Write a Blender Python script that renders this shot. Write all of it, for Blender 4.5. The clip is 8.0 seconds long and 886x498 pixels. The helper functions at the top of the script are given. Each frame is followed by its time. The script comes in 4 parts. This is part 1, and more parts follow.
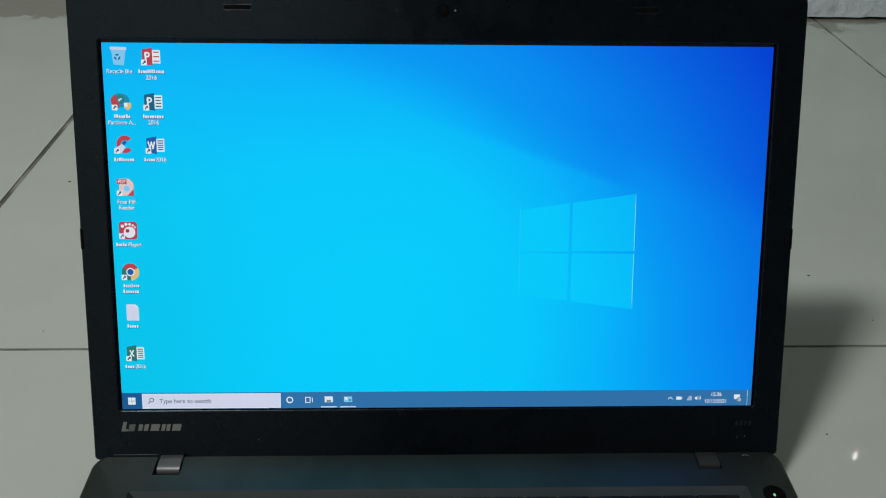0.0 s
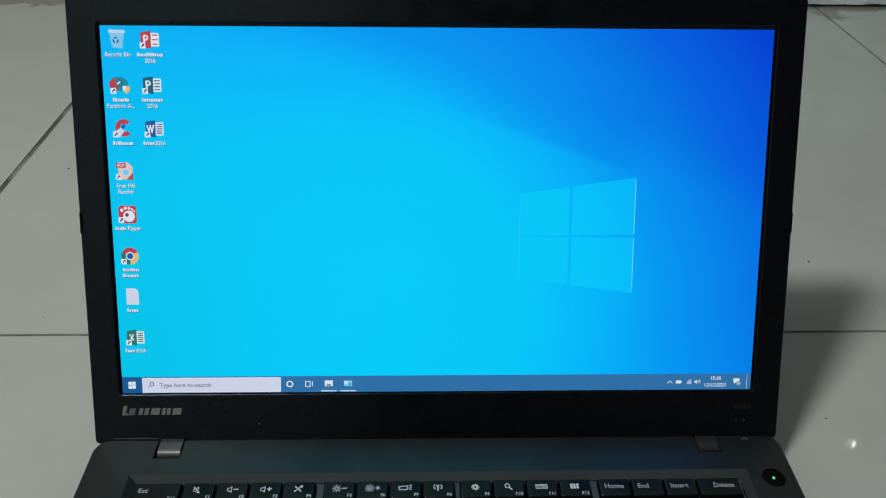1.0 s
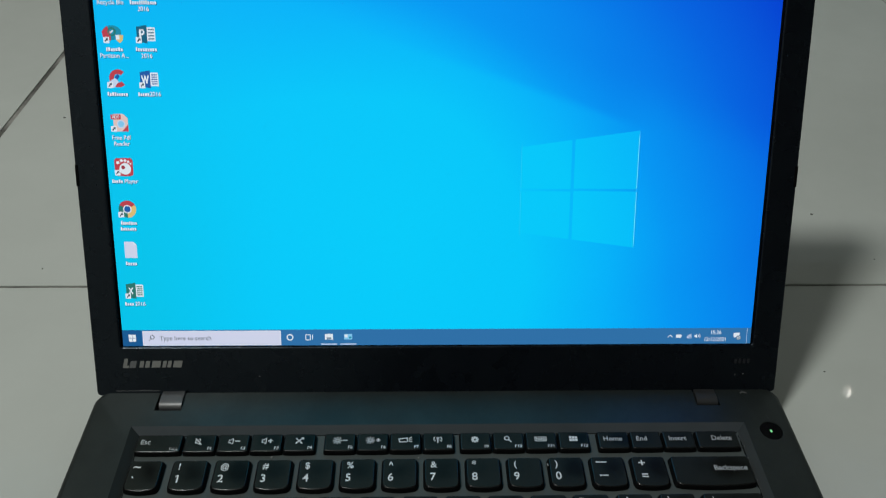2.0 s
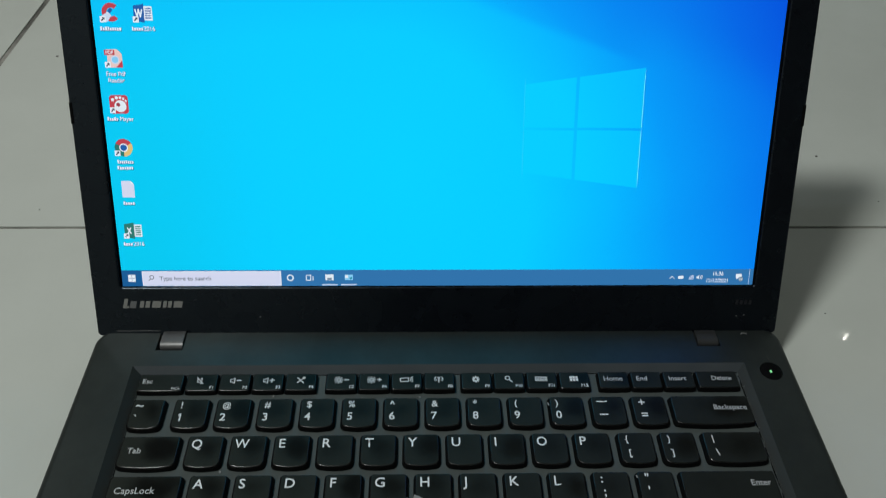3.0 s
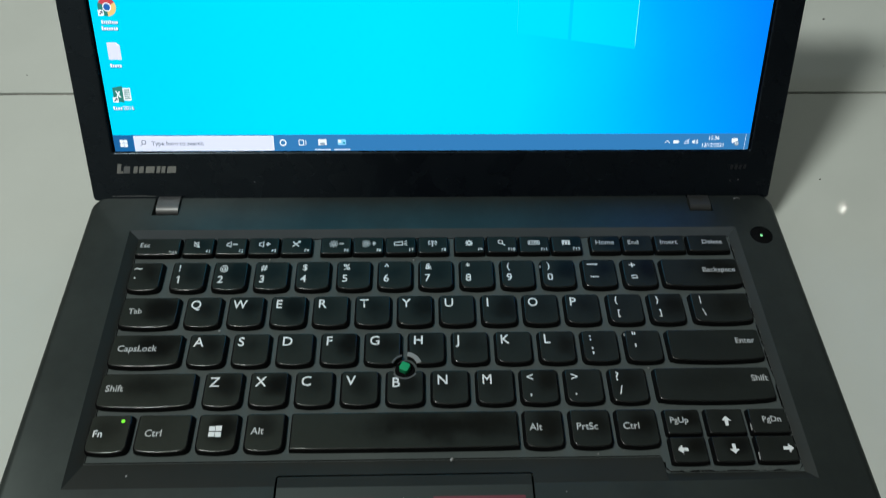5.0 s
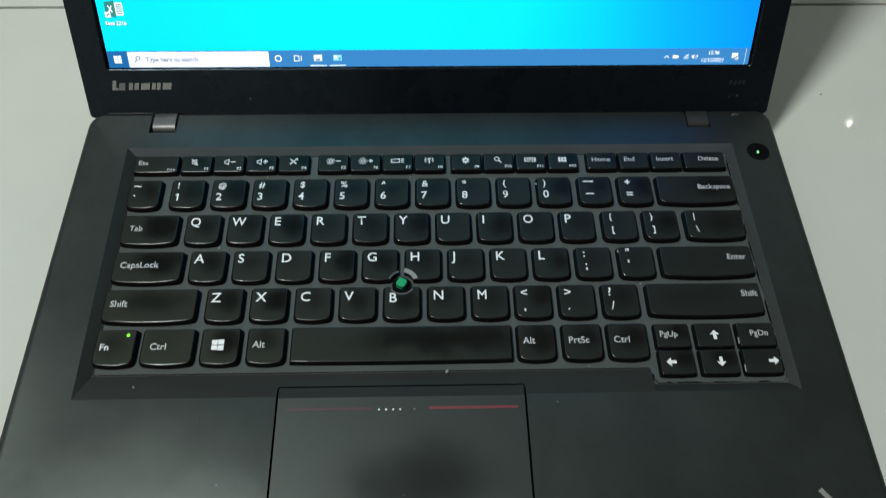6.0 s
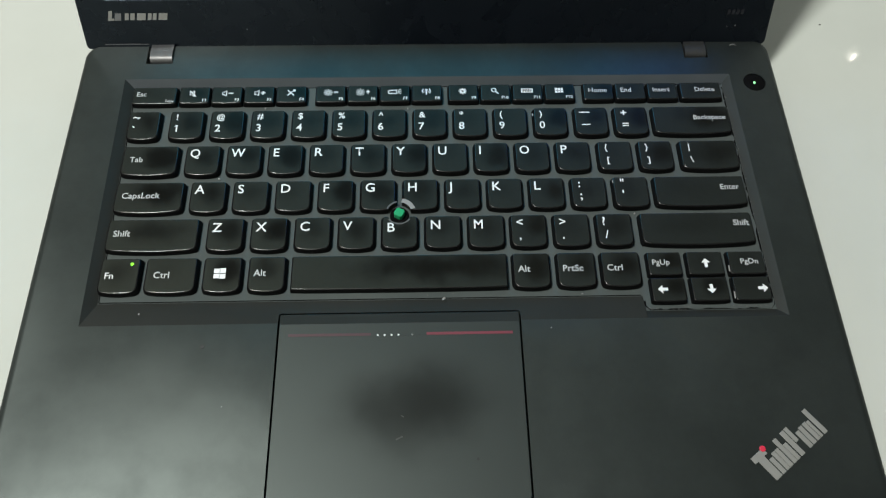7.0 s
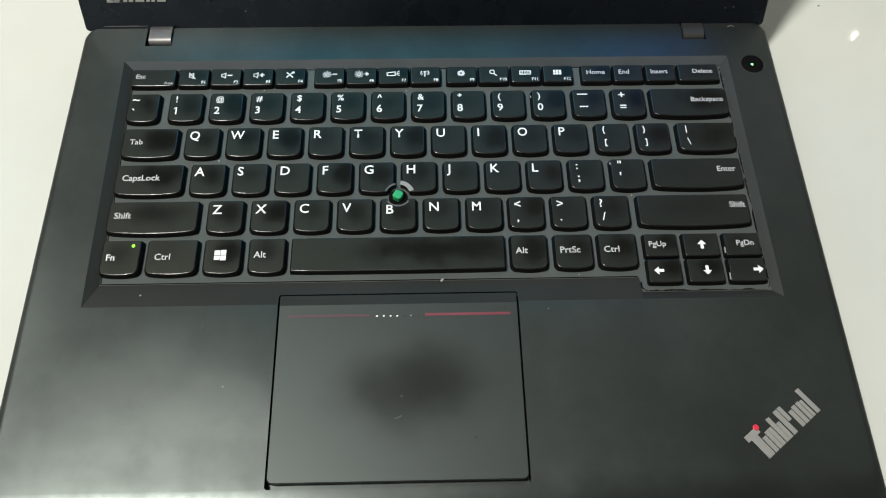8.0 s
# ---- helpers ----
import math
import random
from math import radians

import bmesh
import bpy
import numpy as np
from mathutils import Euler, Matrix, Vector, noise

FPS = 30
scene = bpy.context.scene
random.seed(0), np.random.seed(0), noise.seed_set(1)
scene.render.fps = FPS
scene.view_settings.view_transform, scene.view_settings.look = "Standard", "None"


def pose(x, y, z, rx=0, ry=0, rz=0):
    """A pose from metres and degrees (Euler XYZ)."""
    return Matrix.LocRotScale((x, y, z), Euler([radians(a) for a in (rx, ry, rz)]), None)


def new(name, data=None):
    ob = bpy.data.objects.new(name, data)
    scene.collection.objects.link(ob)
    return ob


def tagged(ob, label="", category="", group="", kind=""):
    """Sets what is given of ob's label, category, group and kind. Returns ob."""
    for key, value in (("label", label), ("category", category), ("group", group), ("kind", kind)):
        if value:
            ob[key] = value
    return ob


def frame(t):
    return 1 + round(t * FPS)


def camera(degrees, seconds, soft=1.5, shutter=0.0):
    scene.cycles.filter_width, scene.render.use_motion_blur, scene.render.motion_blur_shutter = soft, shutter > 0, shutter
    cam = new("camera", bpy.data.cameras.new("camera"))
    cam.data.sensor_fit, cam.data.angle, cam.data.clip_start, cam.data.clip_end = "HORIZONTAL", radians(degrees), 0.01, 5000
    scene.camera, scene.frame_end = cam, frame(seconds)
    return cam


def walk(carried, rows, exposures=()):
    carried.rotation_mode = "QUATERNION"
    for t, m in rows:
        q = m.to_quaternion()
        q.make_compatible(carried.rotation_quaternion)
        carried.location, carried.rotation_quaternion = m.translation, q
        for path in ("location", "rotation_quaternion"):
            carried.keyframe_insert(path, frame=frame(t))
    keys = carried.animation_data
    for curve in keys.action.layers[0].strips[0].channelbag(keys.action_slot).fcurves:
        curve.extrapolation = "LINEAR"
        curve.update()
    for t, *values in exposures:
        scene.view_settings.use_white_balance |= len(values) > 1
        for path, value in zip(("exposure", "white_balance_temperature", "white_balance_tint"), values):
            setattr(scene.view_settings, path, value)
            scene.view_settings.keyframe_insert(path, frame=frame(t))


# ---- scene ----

# seconds, eye x y z in metres, yaw, pitch, lean in degrees
PATH = [
    (0.0, -0.0102, -0.0426, 0.3300, -2.02, -34.18, -1.11),
    (0.5, -0.0100, -0.0428, 0.3295, -2.00, -34.41, -1.09),
    (1.0, -0.0103, -0.0443, 0.3270, -2.07, -34.81, -1.10),
    (1.5, -0.0100, -0.0413, 0.3282, -2.06, -36.61, -1.17),
    (3.0, -0.0111, -0.0386, 0.3230, -2.34, -42.36, -1.51),
    (3.5, -0.0119, -0.0369, 0.3214, -2.56, -44.62, -1.69),
    (4.0, -0.0121, -0.0379, 0.3205, -2.81, -46.36, -1.96),
    (4.5, -0.0097, -0.0413, 0.3188, -2.66, -48.42, -1.76),
    (6.0, -0.0041, -0.0441, 0.3235, -2.35, -57.20, -1.37),
    (6.5, -0.0025, -0.0461, 0.3259, -2.21, -59.91, -1.22),
    (7.0, -0.0029, -0.0501, 0.3267, -2.55, -61.59, -1.46),
    (7.5, -0.0029, -0.0504, 0.3284, -2.76, -62.74, -1.62),
    (8.0, -0.0022, -0.0509, 0.3297, -2.61, -63.00, -1.48),
]
EXPOSURES = [(0.0, -0.08, 6500, 10), (1.5, -0.10, 6500, 10), (3.0, 0.01, 6500, 10), (3.5, 0.06, 6500, 8), (4.5, 0.23, 6500, 7), (6.0, 0.67, 6550, 9), (6.5, 0.84, 6620, 10), (7.0, 1.06, 6700, 11),
             (7.5, 1.39, 6850, 13), (8.0, 1.34, 6950, 15)]


def eye_pose(x, y, z, yaw, pitch, lean):
    """The pose of the phone that films: turned by yaw, tipped by pitch, leaning to its right."""
    return pose(x, y, z, 0, 0, yaw) @ pose(0, 0, 0, 90 + pitch) @ pose(0, 0, 0, 0, 0, -lean)


cam = camera(57.43, 8.0, soft=1.1, shutter=0.5)
walk(cam, [(row[0], eye_pose(*row[1:])) for row in PATH], EXPOSURES)

# ---- light ----
world = bpy.data.worlds.new("room_air")
scene.world = world
world.use_nodes = True
world.node_tree.nodes["Background"].inputs[0].default_value = (0.75, 0.85, 1.0, 1)
world.node_tree.nodes["Background"].inputs[1].default_value = 0.02


def bulb_lamp(name, radius, watts, colour, at):
    data = bpy.data.lights.new(name, "POINT")
    data.shadow_soft_size, data.energy, data.color = radius, watts, colour
    lamp = new(name, data)
    lamp.location = at
    return lamp


bulb_lamp("hanging_lamp", 0.11, 55, (0.965, 1.0, 0.985), (-0.59, 0.025, 1.49))

# ---- materials ----
def srgb(r, g, b):
    """Linear colour from picture values 0 to 255."""
    f = lambda c: c / 12.92 if c <= 0.04045 else ((c + 0.055) / 1.055) ** 2.4
    return tuple(f(v / 255) for v in (r, g, b)) + (1.0,)


class Nodes:
    """Short hand for a material's node tree."""

    def __init__(self, name):
        self.mat = bpy.data.materials.new(name)
        self.mat.use_nodes = True
        self.tree = self.mat.node_tree
        self.out = self.tree.nodes["Principled BSDF"]

    def node(self, kind, inputs=()):
        n = self.tree.nodes.new(kind)
        for key, value in dict(inputs).items():
            self.put(n.inputs[key], value)
        return n

    def put(self, socket, value):
        if isinstance(value, bpy.types.NodeSocket):
            self.tree.links.new(value, socket)
        else:
            socket.default_value = value

    def set(self, **inputs):
        for key, value in inputs.items():
            self.put(self.out.inputs[key.replace("_", " ")], value)
        return self

    def math(self, op, a, b=0.0, c=0.0, clamp=False):
        n = self.node("ShaderNodeMath")
        n.operation, n.use_clamp = op, clamp
        for i, v in enumerate((a, b, c)):
            self.put(n.inputs[i], v)
        return n.outputs[0]

    def place(self):
        return self.node("ShaderNodeTexCoord").outputs["Object"]

    def noise(self, scale, detail=4.0, rough=0.55, where=None):
        n = self.node("ShaderNodeTexNoise", {"Scale": scale, "Detail": detail, "Roughness": rough})
        self.tree.links.new(where or self.place(), n.inputs["Vector"])
        return n.outputs["Fac"]

    def ramp(self, fac, *stops):
        n = self.node("ShaderNodeValToRGB")
        while len(n.color_ramp.elements) < len(stops):
            n.color_ramp.elements.new(0.5)
        for e, (at, colour) in zip(n.color_ramp.elements, stops):
            e.position, e.color = at, colour if len(colour) == 4 else (*colour, 1)
        self.put(n.inputs[0], fac)
        return n.outputs[0]

    def span(self, fac, a, b, to0=0.0, to1=1.0, smooth=True):
        n = self.node("ShaderNodeMapRange", {"From Min": a, "From Max": b, "To Min": to0, "To Max": to1})
        n.interpolation_type = "SMOOTHSTEP" if smooth else "LINEAR"
        self.put(n.inputs["Value"], fac)
        return n.outputs["Result"]

    def mix(self, fac, a, b):
        n = self.node("ShaderNodeMix")
        n.data_type = "RGBA"
        for i, v in ((0, fac), (6, a), (7, b)):
            self.put(n.inputs[i], v)
        return n.outputs[2]

    def bump(self, height, strength, distance):
        return self.node("ShaderNodeBump", {"Height": height, "Strength": strength, "Distance": distance}).outputs[0]


def plastic(name, dark, light, rough, bump=0.15, grain=900.0, spec=0.5, tint=(1.0, 0.95, 0.85, 1)):
    m = Nodes(name)
    big, small = m.noise(28.0, 3), m.noise(grain, 2)
    m.set(Base_Color=m.ramp(big, (0.3, dark), (0.7, light)), Roughness=m.span(m.noise(60.0, 5), 0.3, 0.7, rough - 0.05, rough + 0.06),
          Normal=m.bump(small, bump, 0.0003))
    m.set(Specular_IOR_Level=spec, Specular_Tint=tint)
    return m.mat


def plain(name, colour, rough=0.5, metal=0.0, spec=0.5):
    m = Nodes(name)
    m.set(Specular_IOR_Level=spec)
    m.set(Base_Color=(*colour, 1), Roughness=m.span(m.noise(300.0, 3), 0.3, 0.7, rough - 0.06, rough + 0.06), Metallic=metal)
    return m.mat


def glow(name, colour, strength=1.0):
    m = Nodes(name)
    m.set(Base_Color=(0.004, 0.004, 0.004, 1), Specular_IOR_Level=0.06, Roughness=0.5, Emission_Color=colour, Emission_Strength=strength)
    return m.mat


def deck_material():
    """Dark soft-touch plastic, with greasy polished palm marks."""
    m = Nodes("soft_black_plastic")
    at = m.place()
    grease = m.noise(14.0, 5, 0.6, at)
    fine = m.noise(1400.0, 2, 0.5, at)
    # the front lip is polished by the wrists, with a ragged border
    y = m.node("ShaderNodeSeparateXYZ", {0: at}).outputs[1]
    lip = m.span(m.math("ADD", y, m.math("MULTIPLY", m.math("SUBTRACT", m.noise(160.0, 4, 0.6, at), 0.5), 0.012)), 0.001, 0.012, 1.0, 0.0)
    m.set(Base_Color=m.ramp(m.noise(22.0, 4, 0.5, at), (0.3, (0.0068, 0.0085, 0.0082)), (0.75, (0.0090, 0.0111, 0.0106))), Specular_IOR_Level=m.span(m.math("ADD", m.math("MULTIPLY", m.noise(9.0, 5, 0.65, at), 0.6), m.math("MULTIPLY", m.noise(48.0, 5, 0.7, at), 0.4)), 0.36, 0.64, 0.53, 0.74), Specular_Tint=(0.87, 1.0, 0.93, 1),
          Roughness=m.math("SUBTRACT", m.span(grease, 0.3, 0.72, 0.46, 0.38), m.math("MULTIPLY", lip, 0.08)), Normal=m.bump(fine, 0.05, 0.0001))
    return m.mat


def trackpad_material():
    """The deck's plastic, worn smooth and dark in the middle by the finger."""
    m = Nodes("worn_trackpad_plastic")
    at = m.place()
    xyz = m.node("ShaderNodeSeparateXYZ", {0: at}).outputs
    wob = m.math("MULTIPLY", m.math("SUBTRACT", m.noise(40.0, 3, 0.5, at), 0.5), 0.75)
    dx = m.math("DIVIDE", m.math("ADD", xyz[0], 0.0075), 0.038)
    dy = m.math("DIVIDE", m.math("SUBTRACT", xyz[1], 0.045), 0.024)
    d = m.math("ADD", m.math("SQRT", m.math("ADD", m.math("MULTIPLY", dx, dx), m.math("MULTIPLY", dy, dy))), wob)
    worn = m.span(d, 0.0, 1.25, 1.0, 0.0)
    m.set(Base_Color=m.mix(worn, (0.0100, 0.0123, 0.0119, 1), (0.0045, 0.0045, 0.0042, 1)),
          Specular_IOR_Level=m.span(worn, 0.0, 1.0, 0.57, 0.26), Specular_Tint=(0.87, 1.0, 0.93, 1), Roughness=m.span(worn, 0.0, 1.0, 0.46, 0.40), Normal=m.bump(m.noise(1400.0, 2, 0.5, at), 0.04, 0.0001))
    return m.mat


def key_material():
    """Black key plastic with a matt grain and a smooth finger mark that differs from key to key."""
    m = Nodes("key_black")
    at = m.place()
    rnd = m.node("ShaderNodeObjectInfo").outputs["Random"]
    own = m.node("ShaderNodeSeparateXYZ", {0: m.node("ShaderNodeTexCoord").outputs["Generated"]}).outputs
    dx, dy = m.math("SUBTRACT", own[0], m.math("ADD", 0.35, m.math("MULTIPLY", rnd, 0.4))), m.math("SUBTRACT", own[1], 0.62)
    d = m.math("SQRT", m.math("ADD", m.math("MULTIPLY", dx, dx), m.math("MULTIPLY", dy, dy)))
    d = m.math("ADD", d, m.math("MULTIPLY", m.math("SUBTRACT", m.noise(85.0, 3, 0.5, at), 0.5), 0.6))
    wear = m.math("MULTIPLY", m.span(d, 0.0, 0.62, 1.0, 0.0), m.span(rnd, 0.1, 0.9, 0.25, 1.0, False))
    m.set(Base_Color=m.ramp(m.math("ADD", wear, m.math("MULTIPLY", m.math("SUBTRACT", m.noise(420.0, 4, 0.6, at), 0.5), 0.55)), (0.0, (0.0099, 0.0116, 0.0110)), (0.9, (0.0035, 0.0036, 0.0035))),
          Specular_IOR_Level=m.span(wear, 0.0, 1.0, 0.21, 0.14), Specular_Tint=(0.92, 1.0, 0.76, 1), Roughness=m.span(wear, 0.0, 0.9, 0.48, 0.28), Normal=m.bump(m.noise(1500.0, 2, 0.5, at), 0.04, 0.0001))
    return m.mat


def key_edge_material():
    """The keys' rims, polished by use."""
    m = Nodes("key_polished_rim")
    m.set(Base_Color=(0.006, 0.006, 0.006, 1), Roughness=m.span(m.noise(120.0, 2), 0.3, 0.7, 0.20, 0.27), Specular_IOR_Level=0.65)
    return m.mat


def tile_material():
    """Polished cream-grey floor tile with soft clouds and faint specks."""
    m = Nodes("polished_tile")
    at = m.node("ShaderNodeNewGeometry").outputs["Position"]
    cloud = m.noise(7.0, 6, 0.6, at)
    veil = m.noise(38.0, 4, 0.6, at)
    speck = m.node("ShaderNodeTexVoronoi", {"Scale": 26.0, "Randomness": 1.0})
    m.put(speck.inputs["Vector"], at)
    dots = m.span(speck.outputs["Distance"], 0.012, 0.03, 1.0, 0.0)
    dots = m.math("MULTIPLY", dots, m.span(m.noise(9.0, 2, 0.5, at), 0.66, 0.70))
    base = m.mix(m.math("MULTIPLY", veil, 0.35), m.ramp(cloud, (0.3, (0.478, 0.503, 0.455)), (0.7, (0.555, 0.584, 0.533))), (0.522, 0.54, 0.50, 1))
    rnd = m.node("ShaderNodeObjectInfo").outputs["Random"]
    base = m.mix(m.math("MULTIPLY", rnd, 0.25), base, (0.482, 0.49, 0.45, 1))
    base = m.mix(m.math("MULTIPLY", dots, 0.7), base, (0.12, 0.11, 0.09, 1))
    # old cement smeared over the tiles near the foot of the wall
    xyz = m.node("ShaderNodeSeparateXYZ", {0: at}).outputs
    ex, ey = m.math("DIVIDE", m.math("SUBTRACT", xyz[0], 0.502), 0.038), m.math("DIVIDE", m.math("SUBTRACT", xyz[1], 0.938), 0.030)
    far = m.math("SQRT", m.math("ADD", m.math("MULTIPLY", ex, ex), m.math("MULTIPLY", ey, ey)))
    foot = m.math("SUBTRACT", 1.6, m.math("MULTIPLY", m.math("SUBTRACT", 0.963, xyz[1]), 50.0))
    grime = m.math("MAXIMUM", m.math("SUBTRACT", 1.6, far), foot)
    grime = m.span(m.math("ADD", grime, m.math("MULTIPLY", m.math("SUBTRACT", m.noise(55.0, 6, 0.7, at), 0.5), 3.4)), 0.65, 1.3)
    base = m.mix(m.math("MULTIPLY", grime, 0.72), base, (0.23, 0.215, 0.165, 1))
    m.set(Base_Color=base, Roughness=m.span(veil, 0.3, 0.7, 0.012, 0.022), Normal=m.bump(cloud, 0.015, 0.002))
    return m.mat


def plaster_material(name, colour, scale=60.0, depth=0.004):
    m = Nodes(name)
    at = m.node("ShaderNodeNewGeometry").outputs["Position"]
    rough, big = m.noise(scale, 6, 0.65, at), m.noise(5.0, 4, 0.6, at)
    dark = tuple(c * 0.82 for c in colour)
    m.set(Base_Color=m.ramp(m.math("ADD", m.math("MULTIPLY", rough, 0.5), m.math("MULTIPLY", big, 0.5)), (0.35, dark), (0.65, colour)), Roughness=0.85,
          Normal=m.bump(rough, 0.5, depth))
    return m.mat


def wallpaper_material(name, gain=1.0, shift=0.0):
    """The lit display: cyan in the middle, deep blue towards one corner, with two faint shafts of light."""
    m = Nodes(name)
    xyz = m.node("ShaderNodeSeparateXYZ", {0: m.place()}).outputs
    u, v = xyz[0], xyz[1]
    du = m.math("ADD", u, 0.02)
    right, left = m.math("MAXIMUM", du, 0.0), m.math("MULTIPLY", m.math("MINIMUM", du, 0.0), 0.42)
    dx = m.math("DIVIDE", m.math("ADD", right, left), 0.18)
    tall = m.span(u, -0.155, 0.10, 0.66, 1.0, False)
    dv = m.math("SUBTRACT", v, 0.06)
    dv = m.math("ADD", m.math("MAXIMUM", dv, 0.0), m.math("MULTIPLY", m.math("MINIMUM", dv, 0.0), 0.3))
    dy = m.math("MULTIPLY", m.math("DIVIDE", dv, 0.165), tall)
    d = m.math("SQRT", m.math("ADD", m.math("MULTIPLY", dx, dx), m.math("MULTIPLY", dy, dy)))
    above = m.math("SUBTRACT", v, m.math("SUBTRACT", 0.136, m.math("MULTIPLY", u, 0.33)))
    below = m.math("SUBTRACT", m.math("ADD", 0.0185, m.math("MULTIPLY", u, 0.33)), v)
    d = m.math("ADD", d, m.math("MULTIPLY", m.math("MULTIPLY", m.span(above, -0.0008, 0.0050, 0.0, 0.085), m.span(above, 0.004, 0.045, 1.0, 0.0)), m.math("MULTIPLY", m.span(u, -0.07, 0.05), m.span(u, 0.075, 0.105, 1.0, 0.0))))
    d = m.math("ADD", d, m.span(above, -0.001, 0.030, 0.0, 0.09))
    d = m.math("ADD", d, m.span(below, -0.004, 0.03, 0.0, 0.04))
    d = m.math("MULTIPLY", d, m.span(v, 0.0, 0.11, 0.83, 1.0))
    d = m.math("MULTIPLY_ADD", d, gain, shift)
    colour = m.ramp(m.math("DIVIDE", d, 1.25), (0.0, (0.0, 0.57, 0.90)), (0.24, (0.0, 0.54, 0.90)), (0.40, (0.0, 0.42, 0.89)), (0.53, (0.0, 0.29, 0.84)),
                    (0.68, (0.0, 0.195, 0.77)), (0.82, (0.0, 0.120, 0.70)), (1.0, (0.0, 0.050, 0.60)))
    green = m.math("MULTIPLY", m.span(u, -0.155, -0.07, 1.0, 0.0), m.span(v, 0.0, 0.19, 1.0, 0.3))
    colour = m.mix(m.math("MULTIPLY", green, 0.75), colour, (0.0, 0.50, 0.72, 1))
    m.set(Base_Color=(0.004, 0.004, 0.005, 1), Specular_IOR_Level=0.06, Roughness=0.5, Emission_Color=colour, Emission_Strength=1.12)
    return m.mat


KEY_EDGE = key_edge_material()
DECK, TRACKPAD, KEY, TILE, WALLPAPER = deck_material(), trackpad_material(), key_material(), tile_material(), wallpaper_material("display_wallpaper")
PANE = wallpaper_material("display_pane", 0.72, -0.02)
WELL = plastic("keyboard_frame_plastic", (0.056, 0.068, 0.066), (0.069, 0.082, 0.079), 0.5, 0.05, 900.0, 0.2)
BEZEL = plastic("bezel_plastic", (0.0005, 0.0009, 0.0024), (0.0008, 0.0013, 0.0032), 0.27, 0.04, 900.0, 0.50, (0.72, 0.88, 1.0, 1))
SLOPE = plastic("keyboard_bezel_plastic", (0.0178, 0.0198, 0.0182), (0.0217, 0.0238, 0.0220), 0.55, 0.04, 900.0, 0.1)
# same plastic lightened: the light on the rear and right slopes is in the colour
SLOPE_LIT_REAR = plastic("keyboard_bezel_lit_rear", (0.043, 0.051, 0.055), (0.056, 0.064, 0.068), 0.55, 0.04, 900.0, 0.12)
SLOPE_LIT_SIDE = plastic("keyboard_bezel_lit_side", (0.028, 0.031, 0.029), (0.035, 0.038, 0.036), 0.55, 0.04, 900.0, 0.12)
LID = plastic("lid_plastic", (0.022, 0.024, 0.025), (0.032, 0.034, 0.035), 0.4, 0.1, 900.0, 0.5)
GASKET = plain("black_rubber", (0.008, 0.008, 0.009), 0.6)
GAP = plain("black_gap", (0.002, 0.002, 0.002), 0.8, 0.0, 0.08)
HINGE = plastic("brushed_hinge_metal", (0.07, 0.07, 0.07), (0.17, 0.17, 0.168), 0.42, 0.35, 500.0)
HINGE.node_tree.nodes["Principled BSDF"].inputs["Metallic"].default_value = 0.6
# right hinge: the same part out of the lamp's gleam, its shade painted in
HINGE_SHADED = plastic("shaded_hinge_metal", (0.018, 0.019, 0.019), (0.032, 0.033, 0.033), 0.4, 0.1)
PRINT = plain("white_print", (0.72, 0.73, 0.72), 0.55)
PRINT_SOFT = plain("dull_white_print", (0.46, 0.47, 0.46), 0.55)
PRINT_DIM = plain("grey_print", (0.30, 0.31, 0.31), 0.55)
SILVER = plain("silver_badge", (0.27, 0.27, 0.25), 0.4, 0.3)
SILVER_DIM = plain("worn_silver_badge", (0.16, 0.165, 0.165), 0.45, 0.2)
FAINT = plain("faint_grey_print", (0.008, 0.009, 0.012), 0.5)
RED = plain("red_enamel", (0.55, 0.02, 0.05), 0.4)
RED_LINE = plain("dull_red_print", (0.13, 0.018, 0.03), 0.5)
RED_FADED = plain("faded_red_print", (0.045, 0.015, 0.019), 0.5)
SHINE = plain("shiny_rub_mark", (0.034, 0.036, 0.034), 0.35)
GREEN = plain("green_rubber", (0.0, 0.27, 0.10), 0.8)
WORN = plain("worn_pale_plastic", (0.22, 0.22, 0.21), 0.4)
WORN_DIM = plain("worn_grey_plastic", (0.15, 0.15, 0.145), 0.4)
DUST = plain("pale_dust", (0.26, 0.26, 0.25), 0.9)
DUST_DIM = plain("thin_dust", (0.13, 0.13, 0.125), 0.9)
RUBBED = plain("rubbed_grey_plastic", (0.075, 0.077, 0.075), 0.4)
def grout_material():
    """Joint filler, dark with dirt in places and pale where it is clean."""
    m = Nodes("dirty_grout")
    at = m.node("ShaderNodeNewGeometry").outputs["Position"]
    m.set(Base_Color=m.ramp(m.noise(34.0, 3, 0.5, at), (0.40, (0.10, 0.096, 0.084)), (0.60, (0.29, 0.28, 0.25))), Roughness=0.9)
    return m.mat


GROUT = grout_material()
SPECK = plain("grey_speck", (0.004, 0.0055, 0.005), 0.5, 0.0, 0.45)
PANEL_EDGE_LIT = plain("lit_panel_edge", (0.022, 0.023, 0.027), 0.5)
DIRT = plain("dark_dirt", (0.10, 0.095, 0.085), 0.9)
LED = glow("green_led", (0.25, 1.0, 0.06, 1), 0.8)
POWER_LED = glow("pale_green_led", (0.30, 1.0, 0.42, 1), 0.7)
# the keys' plastic again, darkened to stand for shade between the keys
KEY_SIDE_SHADED = plain("key_black_shaded_side", (0.0025, 0.0025, 0.0025), 0.6, 0.0, 0.15)
GLASS = plain("lens_glass", (0.005, 0.005, 0.007), 0.08)
NIGHT = glow("white_bulb", (1.0, 0.97, 0.9, 1), 16.0)
